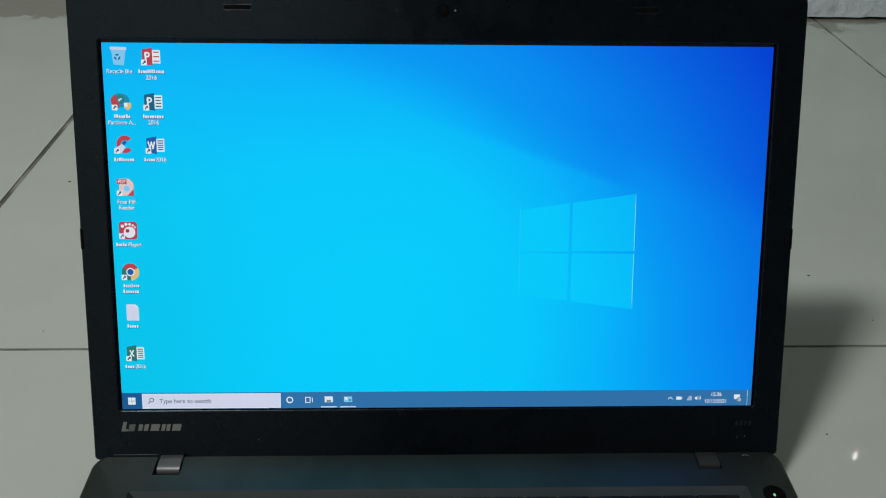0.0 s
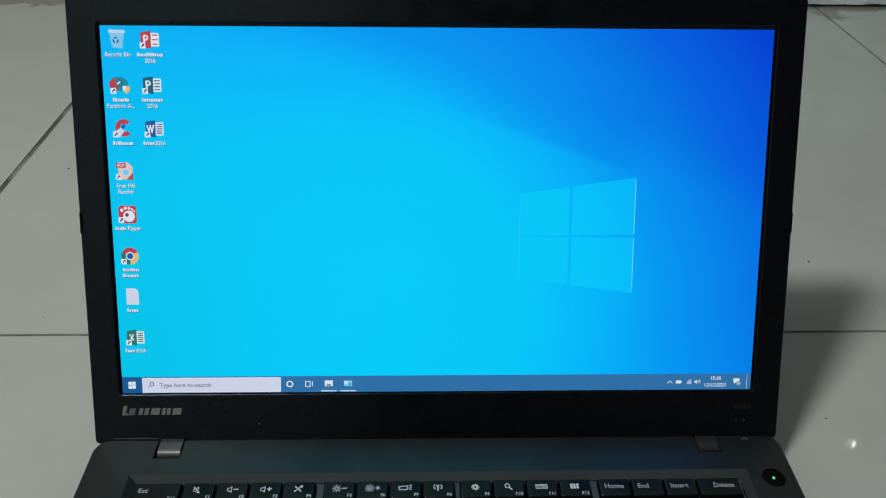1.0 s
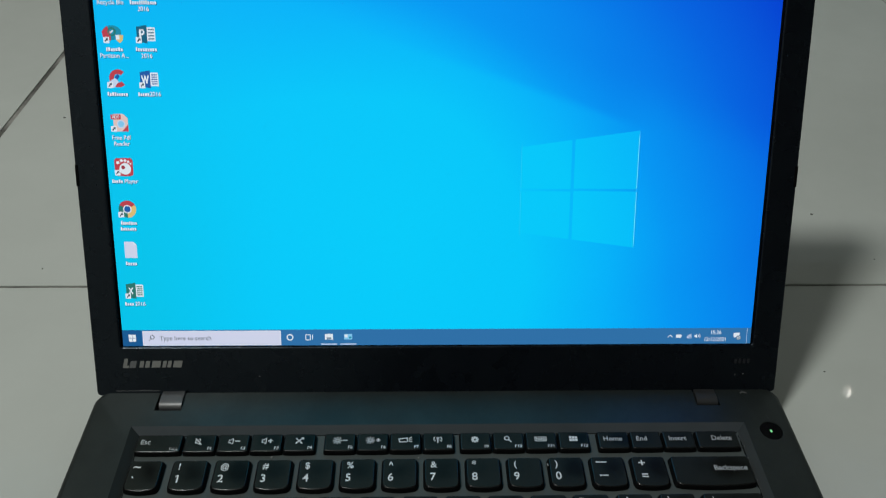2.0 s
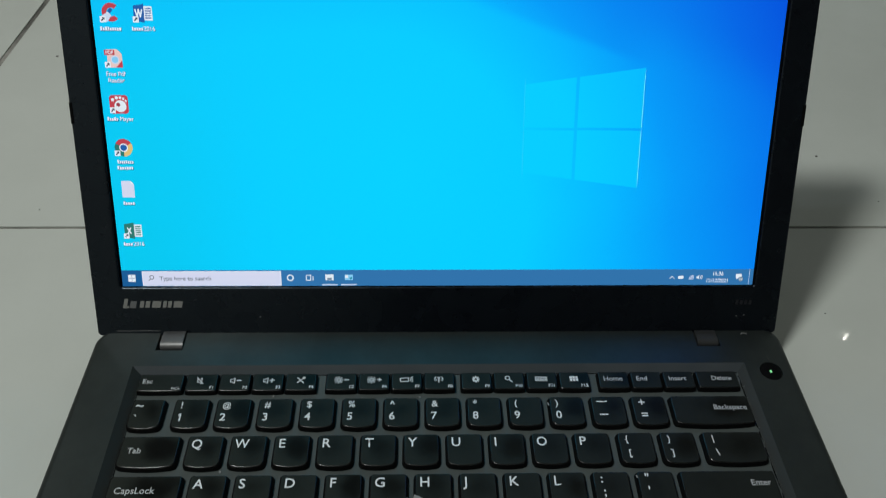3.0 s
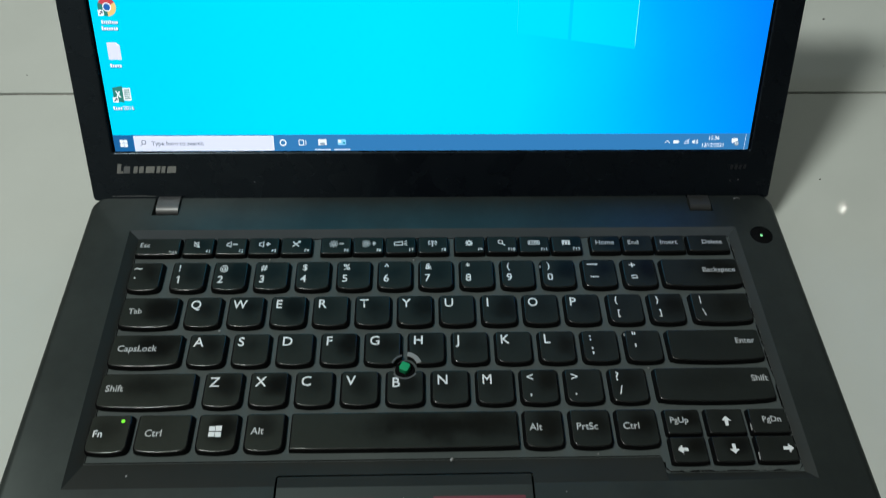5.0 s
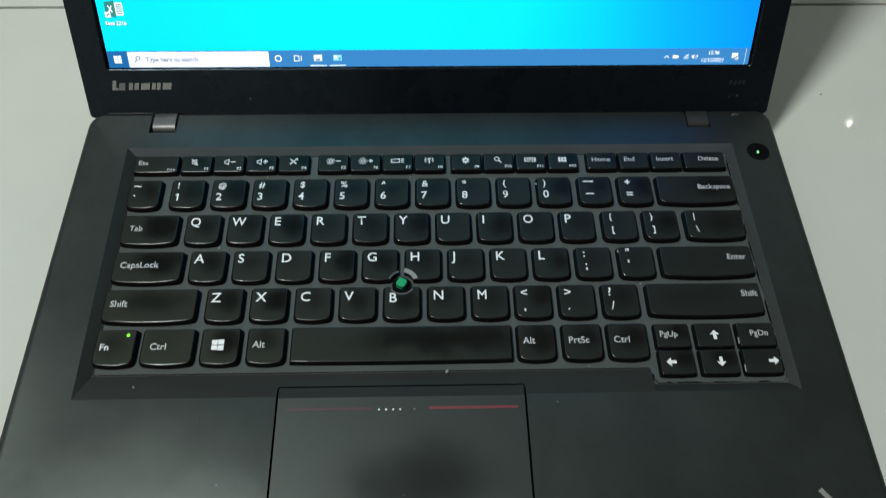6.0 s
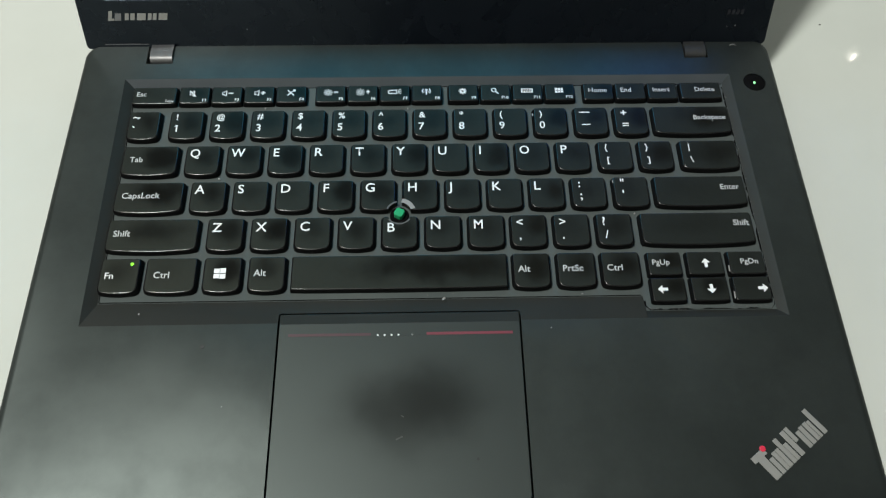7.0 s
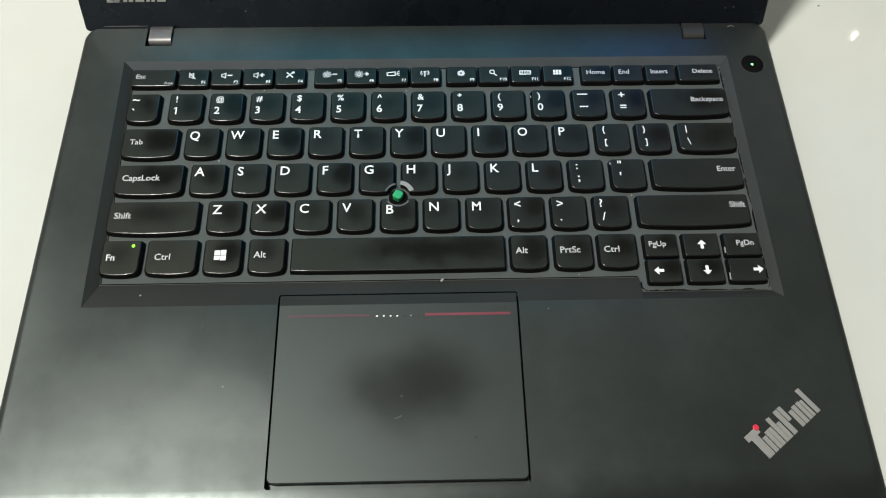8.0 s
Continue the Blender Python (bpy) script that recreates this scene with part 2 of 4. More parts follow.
PLASTER = plaster_material("rough_white_plaster", (0.86, 0.94, 0.97), 45.0, 0.008)
PAINT = plaster_material("wall_paint", (0.48, 0.49, 0.47), 120.0, 0.001)
# ceiling out of view, set almost black so the deck mirrors little light
CEILING = plaster_material("unseen_dark_ceiling", (0.04, 0.037, 0.032), 120.0, 0.001)


def lit(name, r, g, b):
    """A colour on the lit display."""
    return glow(name, srgb(r, g, b))


UI = {name: lit("display_" + name, *c) for name, c in {
    "white": (222, 232, 240), "pale": (196, 212, 236), "search": (208, 214, 236), "search_edge": (228, 232, 242), "bar": (48, 114, 170), "bar_start": (24, 90, 146),
    "red": (186, 66, 78), "maroon": (150, 56, 72), "teal": (26, 98, 128), "navy": (34, 92, 166), "leaf": (44, 118, 110), "shade": (8, 92, 150), "sea": (30, 140, 170), "gold": (222, 190, 120),
    "skin": (226, 196, 190), "grey": (120, 140, 160), "ink": (60, 74, 92), "bin": (130, 200, 238), "bin_dark": (20, 96, 158), "edge": (120, 232, 248),
     "cyan_tint": (40, 205, 245), "text": (96, 108, 126)}.items()}

# ---- building helpers ----
def part(name, bm, material, parent, label="", matrix=None):
    """One mesh object out of a bmesh, under a thing or a part."""
    mesh = bpy.data.meshes.new(name)
    bm.to_mesh(mesh)
    bm.free()
    for m in material if isinstance(material, (list, tuple)) else [material]:
        mesh.materials.append(m)
    return place_mesh(name, mesh, parent, label, matrix)


def place_mesh(name, mesh, parent, label="", matrix=None):
    ob = new(name, mesh)
    ob.parent = parent
    if matrix is not None:
        ob.matrix_basis = matrix
    if label:
        tagged(ob, label)
    return ob


def thing(name, label, category, group="", kind=""):
    return tagged(new(name), label, category, group, kind)


def smooth(ob, degrees=40):
    """Smooth shading that keeps edges sharper than the angle."""
    me = ob.data
    me.polygons.foreach_set("use_smooth", [True] * len(me.polygons))
    bm = bmesh.new()
    bm.from_mesh(me)
    for e in bm.edges:
        if len(e.link_faces) == 2 and e.calc_face_angle(0) > radians(degrees):
            e.smooth = False
    bm.to_mesh(me)
    bm.free()
    return ob


def round_rect(x0, x1, y0, y1, r, steps=5):
    """Outline of a rectangle with round corners, anticlockwise from the right foot. r: one radius, or four from the left foot on, anticlockwise."""
    rs = r if isinstance(r, (tuple, list)) else (r,) * 4
    pts = []
    for cx, cy, rr, a0 in ((x0, y0, rs[0], 180), (x1, y0, rs[1], 270), (x1, y1, rs[2], 0), (x0, y1, rs[3], 90)):
        cx, cy = cx + (rr if cx == x0 else -rr), cy + (rr if cy == y0 else -rr)
        for i in range(steps + 1):
            a = radians(a0 + 90 * i / steps)
            pts.append((cx + rr * math.cos(a), cy + rr * math.sin(a)))
    return pts


def rings(bm, loops, cap_first=True, cap_last=True, index=0):
    """A skin through loops of as many points each, every loop a list of (x, y, z)."""
    vs = [[bm.verts.new(p) for p in loop] for loop in loops]
    n = len(vs[0])
    for a, b in zip(vs, vs[1:]):
        for i in range(n):
            j = (i + 1) % n
            bm.faces.new((a[i], a[j], b[j], b[i])).material_index = index
    if cap_first:
        bm.faces.new(vs[0][::-1]).material_index = index
    if cap_last:
        bm.faces.new(vs[-1]).material_index = index
    return vs


def slab(bm, outline, z0, z1, bevel=0.0, index=0):
    """An upright slab over an outline, its upper edge bevelled."""
    loops = [[(x, y, z0) for x, y in outline], [(x, y, z1 - bevel) for x, y in outline]]
    if bevel:
        loops.append([(*inward(outline, i, bevel * 0.3), z1 - bevel * 0.3) for i in range(len(outline))])
        loops.append([(*inward(outline, i, bevel), z1) for i in range(len(outline))])
    rings(bm, loops, index=index)


def inward(outline, i, d):
    """Point i of an anticlockwise outline, moved inwards by d."""
    n = len(outline)
    p, a, b = Vector(outline[i]), Vector(outline[i - 1]), Vector(outline[(i + 1) % n])
    k = 1
    while (p - a).length < 1e-9:
        k += 1
        a = Vector(outline[i - k])
    k = 1
    while (b - p).length < 1e-9:
        k += 1
        b = Vector(outline[(i + k) % n])
    e, f = (p - a).normalized(), (b - p).normalized()
    m = Vector((-e.y - f.y, e.x + f.x))
    if m.length < 1e-9:
        return p.x, p.y
    m.normalize()
    q = p + m * (d / max(0.4, m.dot(Vector((-e.y, e.x)))))
    return q.x, q.y


def box(bm, x0, x1, y0, y1, z0, z1, bevel=0.0, index=0):
    slab(bm, [(x0, y0), (x1, y0), (x1, y1), (x0, y1)], z0, z1, bevel, index)


def disc(cx, cy, r, steps=20, ry=None):
    return [(cx + r * math.cos(2 * math.pi * i / steps), cy + (ry or r) * math.sin(2 * math.pi * i / steps)) for i in range(steps)]


def flat(bm, outline, z, index=0):
    """A printed patch."""
    bm.faces.new([bm.verts.new((x, y, z)) for x, y in outline]).material_index = index


def rect(bm, x, y, w, h, z, index=0, turn=0.0):
    """A printed bar about its middle."""
    c, s = math.cos(radians(turn)), math.sin(radians(turn))
    flat(bm, [(x + c * a - s * b, y + s * a + c * b) for a, b in ((-w / 2, -h / 2), (w / 2, -h / 2), (w / 2, h / 2), (-w / 2, h / 2))], z, index)


def ring_patch(bm, cx, cy, r0, r1, z, a0=0, a1=360, steps=18, index=0):
    """A printed ring or arc."""
    for i in range(steps):
        a, b = radians(a0 + (a1 - a0) * i / steps), radians(a0 + (a1 - a0) * (i + 1) / steps)
        flat(bm, [(cx + r * math.cos(t), cy + r * math.sin(t)) for r, t in ((r0, a), (r1, a), (r1, b), (r0, b))], z, index)


def letters(bm, text, x, y, cap, z, align="LEFT", index=0, stretch=1.0):
    """Writing in the built-in font: cap is the height of its capitals, y its foot line."""
    curve = bpy.data.curves.new("writing", "FONT")
    curve.body, curve.size, curve.align_x, curve.resolution_u, curve.offset = text, cap / 0.69, align, 3, cap * 0.014
    ob = new("writing", curve)
    mesh = bpy.data.meshes.new_from_object(ob.evaluated_get(bpy.context.evaluated_depsgraph_get()))
    bpy.data.objects.remove(ob)
    bpy.data.curves.remove(curve)
    mesh.transform(Matrix.Translation((x, y, z)) @ Matrix.Diagonal((stretch, 1, 1, 1)))
    first = len(bm.faces)
    bm.from_mesh(mesh)
    bm.faces.ensure_lookup_table()
    for f in bm.faces[first:]:
        f.material_index = index
    bpy.data.meshes.remove(mesh)


def carve(ob, cutters):
    """Take the cutters' solids away from a mesh for good."""
    for bm in cutters:
        mesh = bpy.data.meshes.new("cutter")
        bm.to_mesh(mesh)
        bm.free()
        tool = new("cutter", mesh)
        cut = ob.modifiers.new("cut", "BOOLEAN")
        cut.operation, cut.solver, cut.object = "DIFFERENCE", "EXACT", tool
        bpy.context.view_layer.update()
        done = bpy.data.meshes.new_from_object(ob.evaluated_get(bpy.context.evaluated_depsgraph_get()))
        ob.modifiers.remove(cut)
        old, ob.data = ob.data, done
        bpy.data.meshes.remove(old)
        bpy.data.objects.remove(tool)
        bpy.data.meshes.remove(mesh)
    return ob


# ---- the room ----
WALL_Y, JOINT_Y, JOINT_X, TILE_SIZE = 0.963, 0.335, -0.336, 0.83
X0, X1, Y0, HIGH = -2.9, 2.9, -2.9, 3.3


FRONT_Y, FRONT_X = -1.25, -0.15  # an unseen wall, added near the lamp to lighten the bezel's left by reflection
BACK_Y, STEP_X = 2.1, 0.02  # past the plastered corner the room runs on further back


def build_wall(name, x0, x1, y0, y1, z0=0.0, z1=None, material=None, label="plain painted wall"):
    bm = bmesh.new()
    box(bm, x0, x1, y0, y1, z0, z1 or HIGH)
    tagged(part(name, bm, material or PAINT, None), label, "wall", kind="structure")


def build_room():
    build_wall("wall_south", X0, X1, Y0 - 0.12, Y0)
    build_wall("wall_front", X0, FRONT_X, FRONT_Y - 0.12, FRONT_Y)
    build_wall("wall_west", X0 - 0.12, X0, Y0 - 0.12, BACK_Y + 0.12)
    build_wall("wall_east", X1, X1 + 0.12, Y0 - 0.12, WALL_Y + 0.12)
    build_wall("wall_north_far", X0, STEP_X, BACK_Y, BACK_Y + 0.12)
    build_wall("wall_return", STEP_X, STEP_X + 0.12, WALL_Y + 0.12, BACK_Y + 0.12)
    build_wall("wall_north_upper", STEP_X, X1, WALL_Y, WALL_Y + 0.12, 0.5005, HIGH, None, "dull painted wall above rough plaster")
    # hand-trowelled foot of the near wall: the plaster waves in and out above a ragged gap
    bm = bmesh.new()
    n = 260
    grid = [[bm.verts.new((STEP_X + (X1 - STEP_X) * i / n, WALL_Y - 0.0022 * noise.fractal(Vector((i * 0.30, z * 14, 3)), 0.8, 2, 5), z + (0.0026 * noise.fractal(Vector((i * 0.33, 0, 9)), 0.7, 2, 4) if z < 0.01 else 0)))
             for i in range(n + 1)] for z in (0.004, 0.012, 0.02, 0.03, 0.042, 0.055, 0.07, 0.09, 0.12, 0.2, 0.5)]
    for low, up in zip(grid, grid[1:]):
        for i in range(n):
            bm.faces.new((low[i], low[i + 1], up[i + 1], up[i]))
    box(bm, STEP_X, X1, WALL_Y + 0.012, WALL_Y + 0.12, 0, 0.5)
    tagged(part("wall_north", bm, PLASTER, None), "rough white plastered wall", "wall", kind="structure")
    bm = bmesh.new()
    box(bm, X0, X1, Y0, BACK_Y + 0.12, HIGH, HIGH + 0.1)
    tagged(part("ceiling", bm, CEILING, None), "unseen ceiling, darkened to dim the deck's reflections", "ceiling", kind="structure")
    bm = bmesh.new()
    box(bm, X0, X1, Y0, BACK_Y + 0.12, -0.05, -0.0012)
    floor = tagged(part("floor", bm, GROUT, None), "polished cream floor tiles with dark narrow joints", "floor", kind="structure")
    gap = 0.0010
    i0, j0 = math.floor((X0 - JOINT_X) / TILE_SIZE), math.floor((Y0 - JOINT_Y) / TILE_SIZE)
    for i in range(i0, math.ceil((X1 - JOINT_X) / TILE_SIZE)):
        for j in range(j0, 3):
            # the joint at one side is a good deal wider than the rest
            x0, x1 = max(X0, JOINT_X + i * TILE_SIZE + (0.0022 if i == 0 else 0.0017)), min(X1, JOINT_X + (i + 1) * TILE_SIZE - (0.0022 if i == -1 else 0.0017))
            y0, y1 = max(Y0, JOINT_Y + j * TILE_SIZE + gap), min(WALL_Y + 0.01 if x0 > STEP_X else BACK_Y, JOINT_Y + (j + 1) * TILE_SIZE - gap)
            if y1 - y0 < 0.02:
                continue
            bm = bmesh.new()
            box(bm, x0, x1, y0, y1, -0.01, 0, 0.0003)
            part("tile", bm, TILE, floor)


def build_floor_dirt():
    """Small dark specks that lie on the tiles."""
    for x, y, r in ((0.2627, 0.4095, 0.0008), (-0.2953, 0.541, 0.0010), (0.213, 0.262, 0.0004), (-0.245, 0.352, 0.0005), (0.285, 0.36, 0.0003)):
        bm = bmesh.new()
        slab(bm, [(px + 0.0004 * random.uniform(-1, 1), py) for px, py in disc(x, y, r, 8)], 0, 0.0004, 0.0002)
        tagged(part("dirt_speck", bm, DIRT, None), "tiny dark speck of dirt on the floor tile", "dirt", "specks on the floor")


def build_night_light():
    """A small lit bulb on the plaster wall, seen as a glint in the tiles."""
    lamp = thing("night_light", "small lit bulb in a white holder on the wall", "lamp")
    bm = bmesh.new()
    box(bm, 0.750, 0.800, WALL_Y - 0.022, WALL_Y + 0.01, 0.758, 0.848, 0.003)
    part("holder", bm, PAINT, lamp)
    bm = bmesh.new()
    slab(bm, disc(0, 0, 0.0022, 12), 0, 0.014, 0.0015)
    part("bulb", bm, NIGHT, lamp, "", pose(0.775, WALL_Y - 0.028, 0.780, 0, 0, 0))


build_room()
build_floor_dirt()
build_night_light()

# ---- the laptop ----
D = 0.0205          # height of the deck over the floor
WELL_Z = D - 0.0030  # the keyboard surround lies a little lower
HALF, DEEP = 0.1695, 0.2336
laptop = thing("laptop", "open black laptop with lit blue screen, standing on floor tiles", "laptop")


def build_base():
    def ring(side, front, rear, z):
        return [(x, y, z) for x, y in round_rect(-HALF + side, HALF + 0.0008 - side, front, DEEP - rear, (0.006, 0.006, 0.0075, 0.0075), 6)]

    bm = bmesh.new()
    loops = [ring(0.012, 0.010, 0.012, 0.003), ring(0.003, -0.003, 0.003, 0.0045), ring(0.0006, -0.0056, 0.0006, 0.010), ring(0.0, -0.006, 0.0, D - 0.0055),
             ring(0.0, -0.0056, 0.0, D - 0.0035), ring(0.0003, -0.0042, 0.0003, D - 0.0019), ring(0.0011, -0.0016, 0.0005, D - 0.0009), ring(0.0022, 0.0024, 0.0008, D - 0.0002), ring(0.0034, 0.0068, 0.0012, D), ring(0.0038, 0.0074, 0.0016, D)]
    vs = rings(bm, loops, cap_last=False)
    # the keyboard well with its slopes, wider at the front; rear and right slopes are painted lighter, as if lit
    outer = [(-0.1447, 0.0818), (0.1475, 0.0818), (0.1468, 0.2108), (-0.1468, 0.2108)]
    inner = [(-0.1400, 0.0930), (0.0884, 0.0930), (0.0884, 0.0862), (0.1442, 0.0862), (0.1434, 0.2072), (-0.1424, 0.2072)]
    o = [bm.verts.new((x, y, D)) for x, y in outer]
    i = [bm.verts.new((x, y, WELL_Z)) for x, y in inner]
    notch = bm.verts.new((0.0884, 0.0818, D))
    corner = bm.verts.new((0.0920, 0.0818, D))
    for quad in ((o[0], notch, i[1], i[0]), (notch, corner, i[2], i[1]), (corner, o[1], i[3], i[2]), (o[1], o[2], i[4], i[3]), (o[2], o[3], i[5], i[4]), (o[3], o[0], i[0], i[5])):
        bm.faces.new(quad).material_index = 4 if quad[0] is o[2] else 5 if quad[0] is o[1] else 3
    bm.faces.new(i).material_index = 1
    loop = [o[0], notch, corner, o[1], o[2], o[3]]
    edges = [bm.edges.get((vs[-1][k], vs[-1][(k + 1) % len(vs[-1])])) for k in range(len(vs[-1]))]
    edges += [bm.edges.get((loop[k], loop[(k + 1) % 6])) for k in range(6)]
    bmesh.ops.triangle_fill(bm, edges=edges, use_beauty=True)
    bmesh.ops.recalc_face_normals(bm, faces=bm.faces[:])
    base = part("base", bm, [DECK, WELL, GAP, SLOPE, SLOPE_LIT_REAR, SLOPE_LIT_SIDE], laptop, "dark soft-touch palm rest and keyboard surround")
    cuts = []
    bm = bmesh.new()
    slab(bm, round_rect(-0.0639, 0.0359, 0.0070, 0.0867, 0.0012, 3), D - 0.0042, D + 0.01)
    cuts.append(bm)
    for x0, x1, y0 in ((-0.1384, -0.1255, 0.2203), (0.1266, 0.1384, 0.2214)):
        bm = bmesh.new()
        box(bm, x0, x1, y0, 0.24, D - 0.008, D + 0.02)
        cuts.append(bm)
    bm = bmesh.new()
    slab(bm, disc(0.1584, 0.2055, 0.0054, 28), D - 0.0012, D + 0.01)
    cuts.append(bm)
    carve(base, cuts)
    smooth(base, 25)
    # the seam round the keyboard
    bm = bmesh.new()
    rng = random.Random(12)
    low, up = [], []
    for (ax, ay), (bx, by) in zip(inner[1:4], inner[2:5]):
        long = math.hypot(bx - ax, by - ay)
        ux, uy = (bx - ax) / long, (by - ay) / long
        count = max(3, int(long / 0.0022))
        for k in range(1, count):
            wide = 0.0002 + rng.choice((0.0001, 0.0004, 0.0007, 0.0008))
            for row, d in ((low, 0.0002), (up, wide)):
                row.append(bm.verts.new((ax + ux * long * k / count - uy * d, ay + uy * long * k / count + ux * d, WELL_Z + 0.0002)))
    for k in range(len(low) - 1):
        bm.faces.new((low[k], low[k + 1], up[k + 1], up[k]))
    part("keyboard_seam", bm, GAP, laptop)
    for (ax, ay), (bx, by) in ((inner[0], inner[1]), (inner[4], inner[5]), (inner[5], inner[0])):
        bm = bmesh.new()
        long, turn = math.hypot(bx - ax, by - ay), math.degrees(math.atan2(by - ay, bx - ax))
        ux, uy = (bx - ax) / long, (by - ay) / long
        rect(bm, (ax + bx) / 2 - uy * 0.0004, (ay + by) / 2 + ux * 0.0004, long - 0.001, 0.0004, WELL_Z + 0.0002, 0, turn)
        part("keyboard_seam", bm, GAP, laptop)
    for x, y in ((-0.135, 0.025), (0.135, 0.025), (-0.135, 0.205), (0.135, 0.205)):
        bm = bmesh.new()
        slab(bm, [(px, -py) for px, py in disc(x, -y, 0.008, 16, 0.006)][::-1], 0, 0.0045, 0.0005)
        part("rubber_foot", bm, GASKET, laptop)
    # two short scratches by the power button
    bm = bmesh.new()
    ring_patch(bm, 0.1520, 0.2278, 0.0016, 0.0021, D + 0.0003, 30, 150, 8)
    part("scratch", bm, WORN_DIM, laptop)
    bm = bmesh.new()
    rect(bm, 0.1593, 0.2132, 0.0003, 0.0034, D + 0.0003, 0, 12)
    part("scratch", bm, SHINE, laptop)
    # dust and specks on the deck
    for x, y, r, mat in ((-0.0934, 0.072, 0.0008, SPECK), (0.0158, 0.025, 0.0006, SPECK), (-0.083, 0.047, 0.0003, DUST), (0.048, 0.078, 0.0003, DUST), (-0.121, 0.0868, 0.0004, DUST), (0.004, 0.0915, 0.0005, DUST)):
        bm = bmesh.new()
        flat(bm, disc(x, y, r, 8), D + 0.0003)
        part("speck", bm, mat, laptop)


def build_trackpad():
    x0, x1, y0, y1 = -0.0633, 0.0353, 0.0092, 0.0861
    bm = bmesh.new()
    out = round_rect(x0, x1, y0, y1, (0.0022, 0.0022, 0.0006, 0.0006), 4)
    drop = lambda y: -max(0.0, y - 0.0812) * 0.2
    top = D + 0.0001
    loops = [[(x, y, D - 0.003) for x, y in out], [(x, y, top - 0.0003 + drop(y)) for x, y in out], [(*inward(out, i, 0.0003), top + drop(p[1])) for i, p in enumerate(out)]]
    vs = rings(bm, loops, cap_last=False)
    # a fold where the pad follows the slope
    left, right = bm.verts.new((x0 + 0.0003, 0.0812, top)), bm.verts.new((x1 - 0.0003, 0.0812, top))
    low, high = [v for v in vs[-1] if v.co.y < 0.05], [v for v in vs[-1] if v.co.y > 0.05]
    bm.faces.new(low + [right, left])
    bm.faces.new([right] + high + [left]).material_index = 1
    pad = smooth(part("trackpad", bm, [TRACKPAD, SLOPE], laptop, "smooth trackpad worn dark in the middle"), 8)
    z = D + 0.00022
    for a, b in ((-0.0593, -0.0257), (-0.0031, 0.0321)):
        bm = bmesh.new()
        rect(bm, (a + b) / 2, 0.0763, b - a, 0.0012, z)
        part("red_line", bm, RED_LINE if a > -0.05 else RED_FADED, pad, "dull red printed line")
    for i in range(7):
        bm = bmesh.new()
        r = 0.00042 if i < 4 or i == 5 else 0.0003
        slab(bm, disc(-0.0229 + 0.0028 * i, 0.0759, r, 10), D, D + 0.0004, 0.00015)
        part("bump", bm, PRINT if i < 4 else WORN_DIM if i == 5 else SPECK, pad)
    bm = bmesh.new()
    rect(bm, -0.0140, 0.0335, 0.0030, 0.0006, z, 0, 25)
    rect(bm, -0.0128, 0.0420, 0.0012, 0.0004, z, 0, -30)
    part("scratch", bm, SHINE, pad)


def key_outline(x0, x1, y0, y1, smile):
    """A key seen from above: straight at the back, bowed at the front."""
    pts, n = [], 13
    r = 0.0007 if smile < 0.0004 else min(0.0018, (y1 - y0) * 0.15)
    w = x1 - x0
    for i in range(n):
        s = i / (n - 1) * 2 - 1
        lift = max(0.0, abs(s) * w / 2 - (w / 2 - r)) / r
        pts.append((x0 + w * (s + 1) / 2, y0 - smile * (1 - s * s) + r * (1 - math.sqrt(max(0.0, 1 - lift * lift))) * 0.9))
    pts[0], pts[-1] = (x0, y0 + r), (x1, y0 + r)
    pts.insert(1, (x0 + r * 0.3, y0 + r * 0.3 - smile * 0.1))
    pts.insert(len(pts) - 1, (x1 - r * 0.3, y0 + r * 0.3 - smile * 0.1))
    q = 0.0005 if smile < 0.0004 else 0.0011
    for cx, cy, a0 in ((x1 - q, y1 - q, 0), (x0 + q, y1 - q, 90)):
        pts += [(cx + q * math.cos(radians(a0 + 30 * k)), cy + q * math.sin(radians(a0 + 30 * k))) for k in range(4)]
    return pts


KEY_TOP = D + 0.0002


def key_mesh(x0, x1, y0, y1, smile):
    """A key cap: a flat top over sides that flare towards the foot, their shade painted in black."""
    bm = bmesh.new()
    foot = key_outline(x0, x1, y0, y1, smile)
    flare = 0.0005 if smile < 0.0004 else 0.0008
    top = key_outline(x0 + flare, x1 - flare, y0 + 0.0003, y1 - 0.0004, smile)
    ring = lambda line, d, z: [(*inward(line, i, d), z) for i in range(len(line))]
    mid = [((a[0] + b[0]) / 2, (a[1] + b[1]) / 2) for a, b in zip(foot, top)]
    rings(bm, [ring(foot, -0.0001, WELL_Z + 0.0003), ring(mid, -0.0002, KEY_TOP - 0.0013), ring(top, 0.0, KEY_TOP - 0.00032), ring(top, 0.00012, KEY_TOP - 0.00009), ring(top, 0.00034, KEY_TOP), ring(top, 0.0005, KEY_TOP)])
    bm.faces.ensure_lookup_table()
    n = len(foot)
    for f in bm.faces[:2 * n]:
        f.material_index = 2
    for f in bm.faces[2 * n:4 * n]:
        f.material_index = 1
    return bm


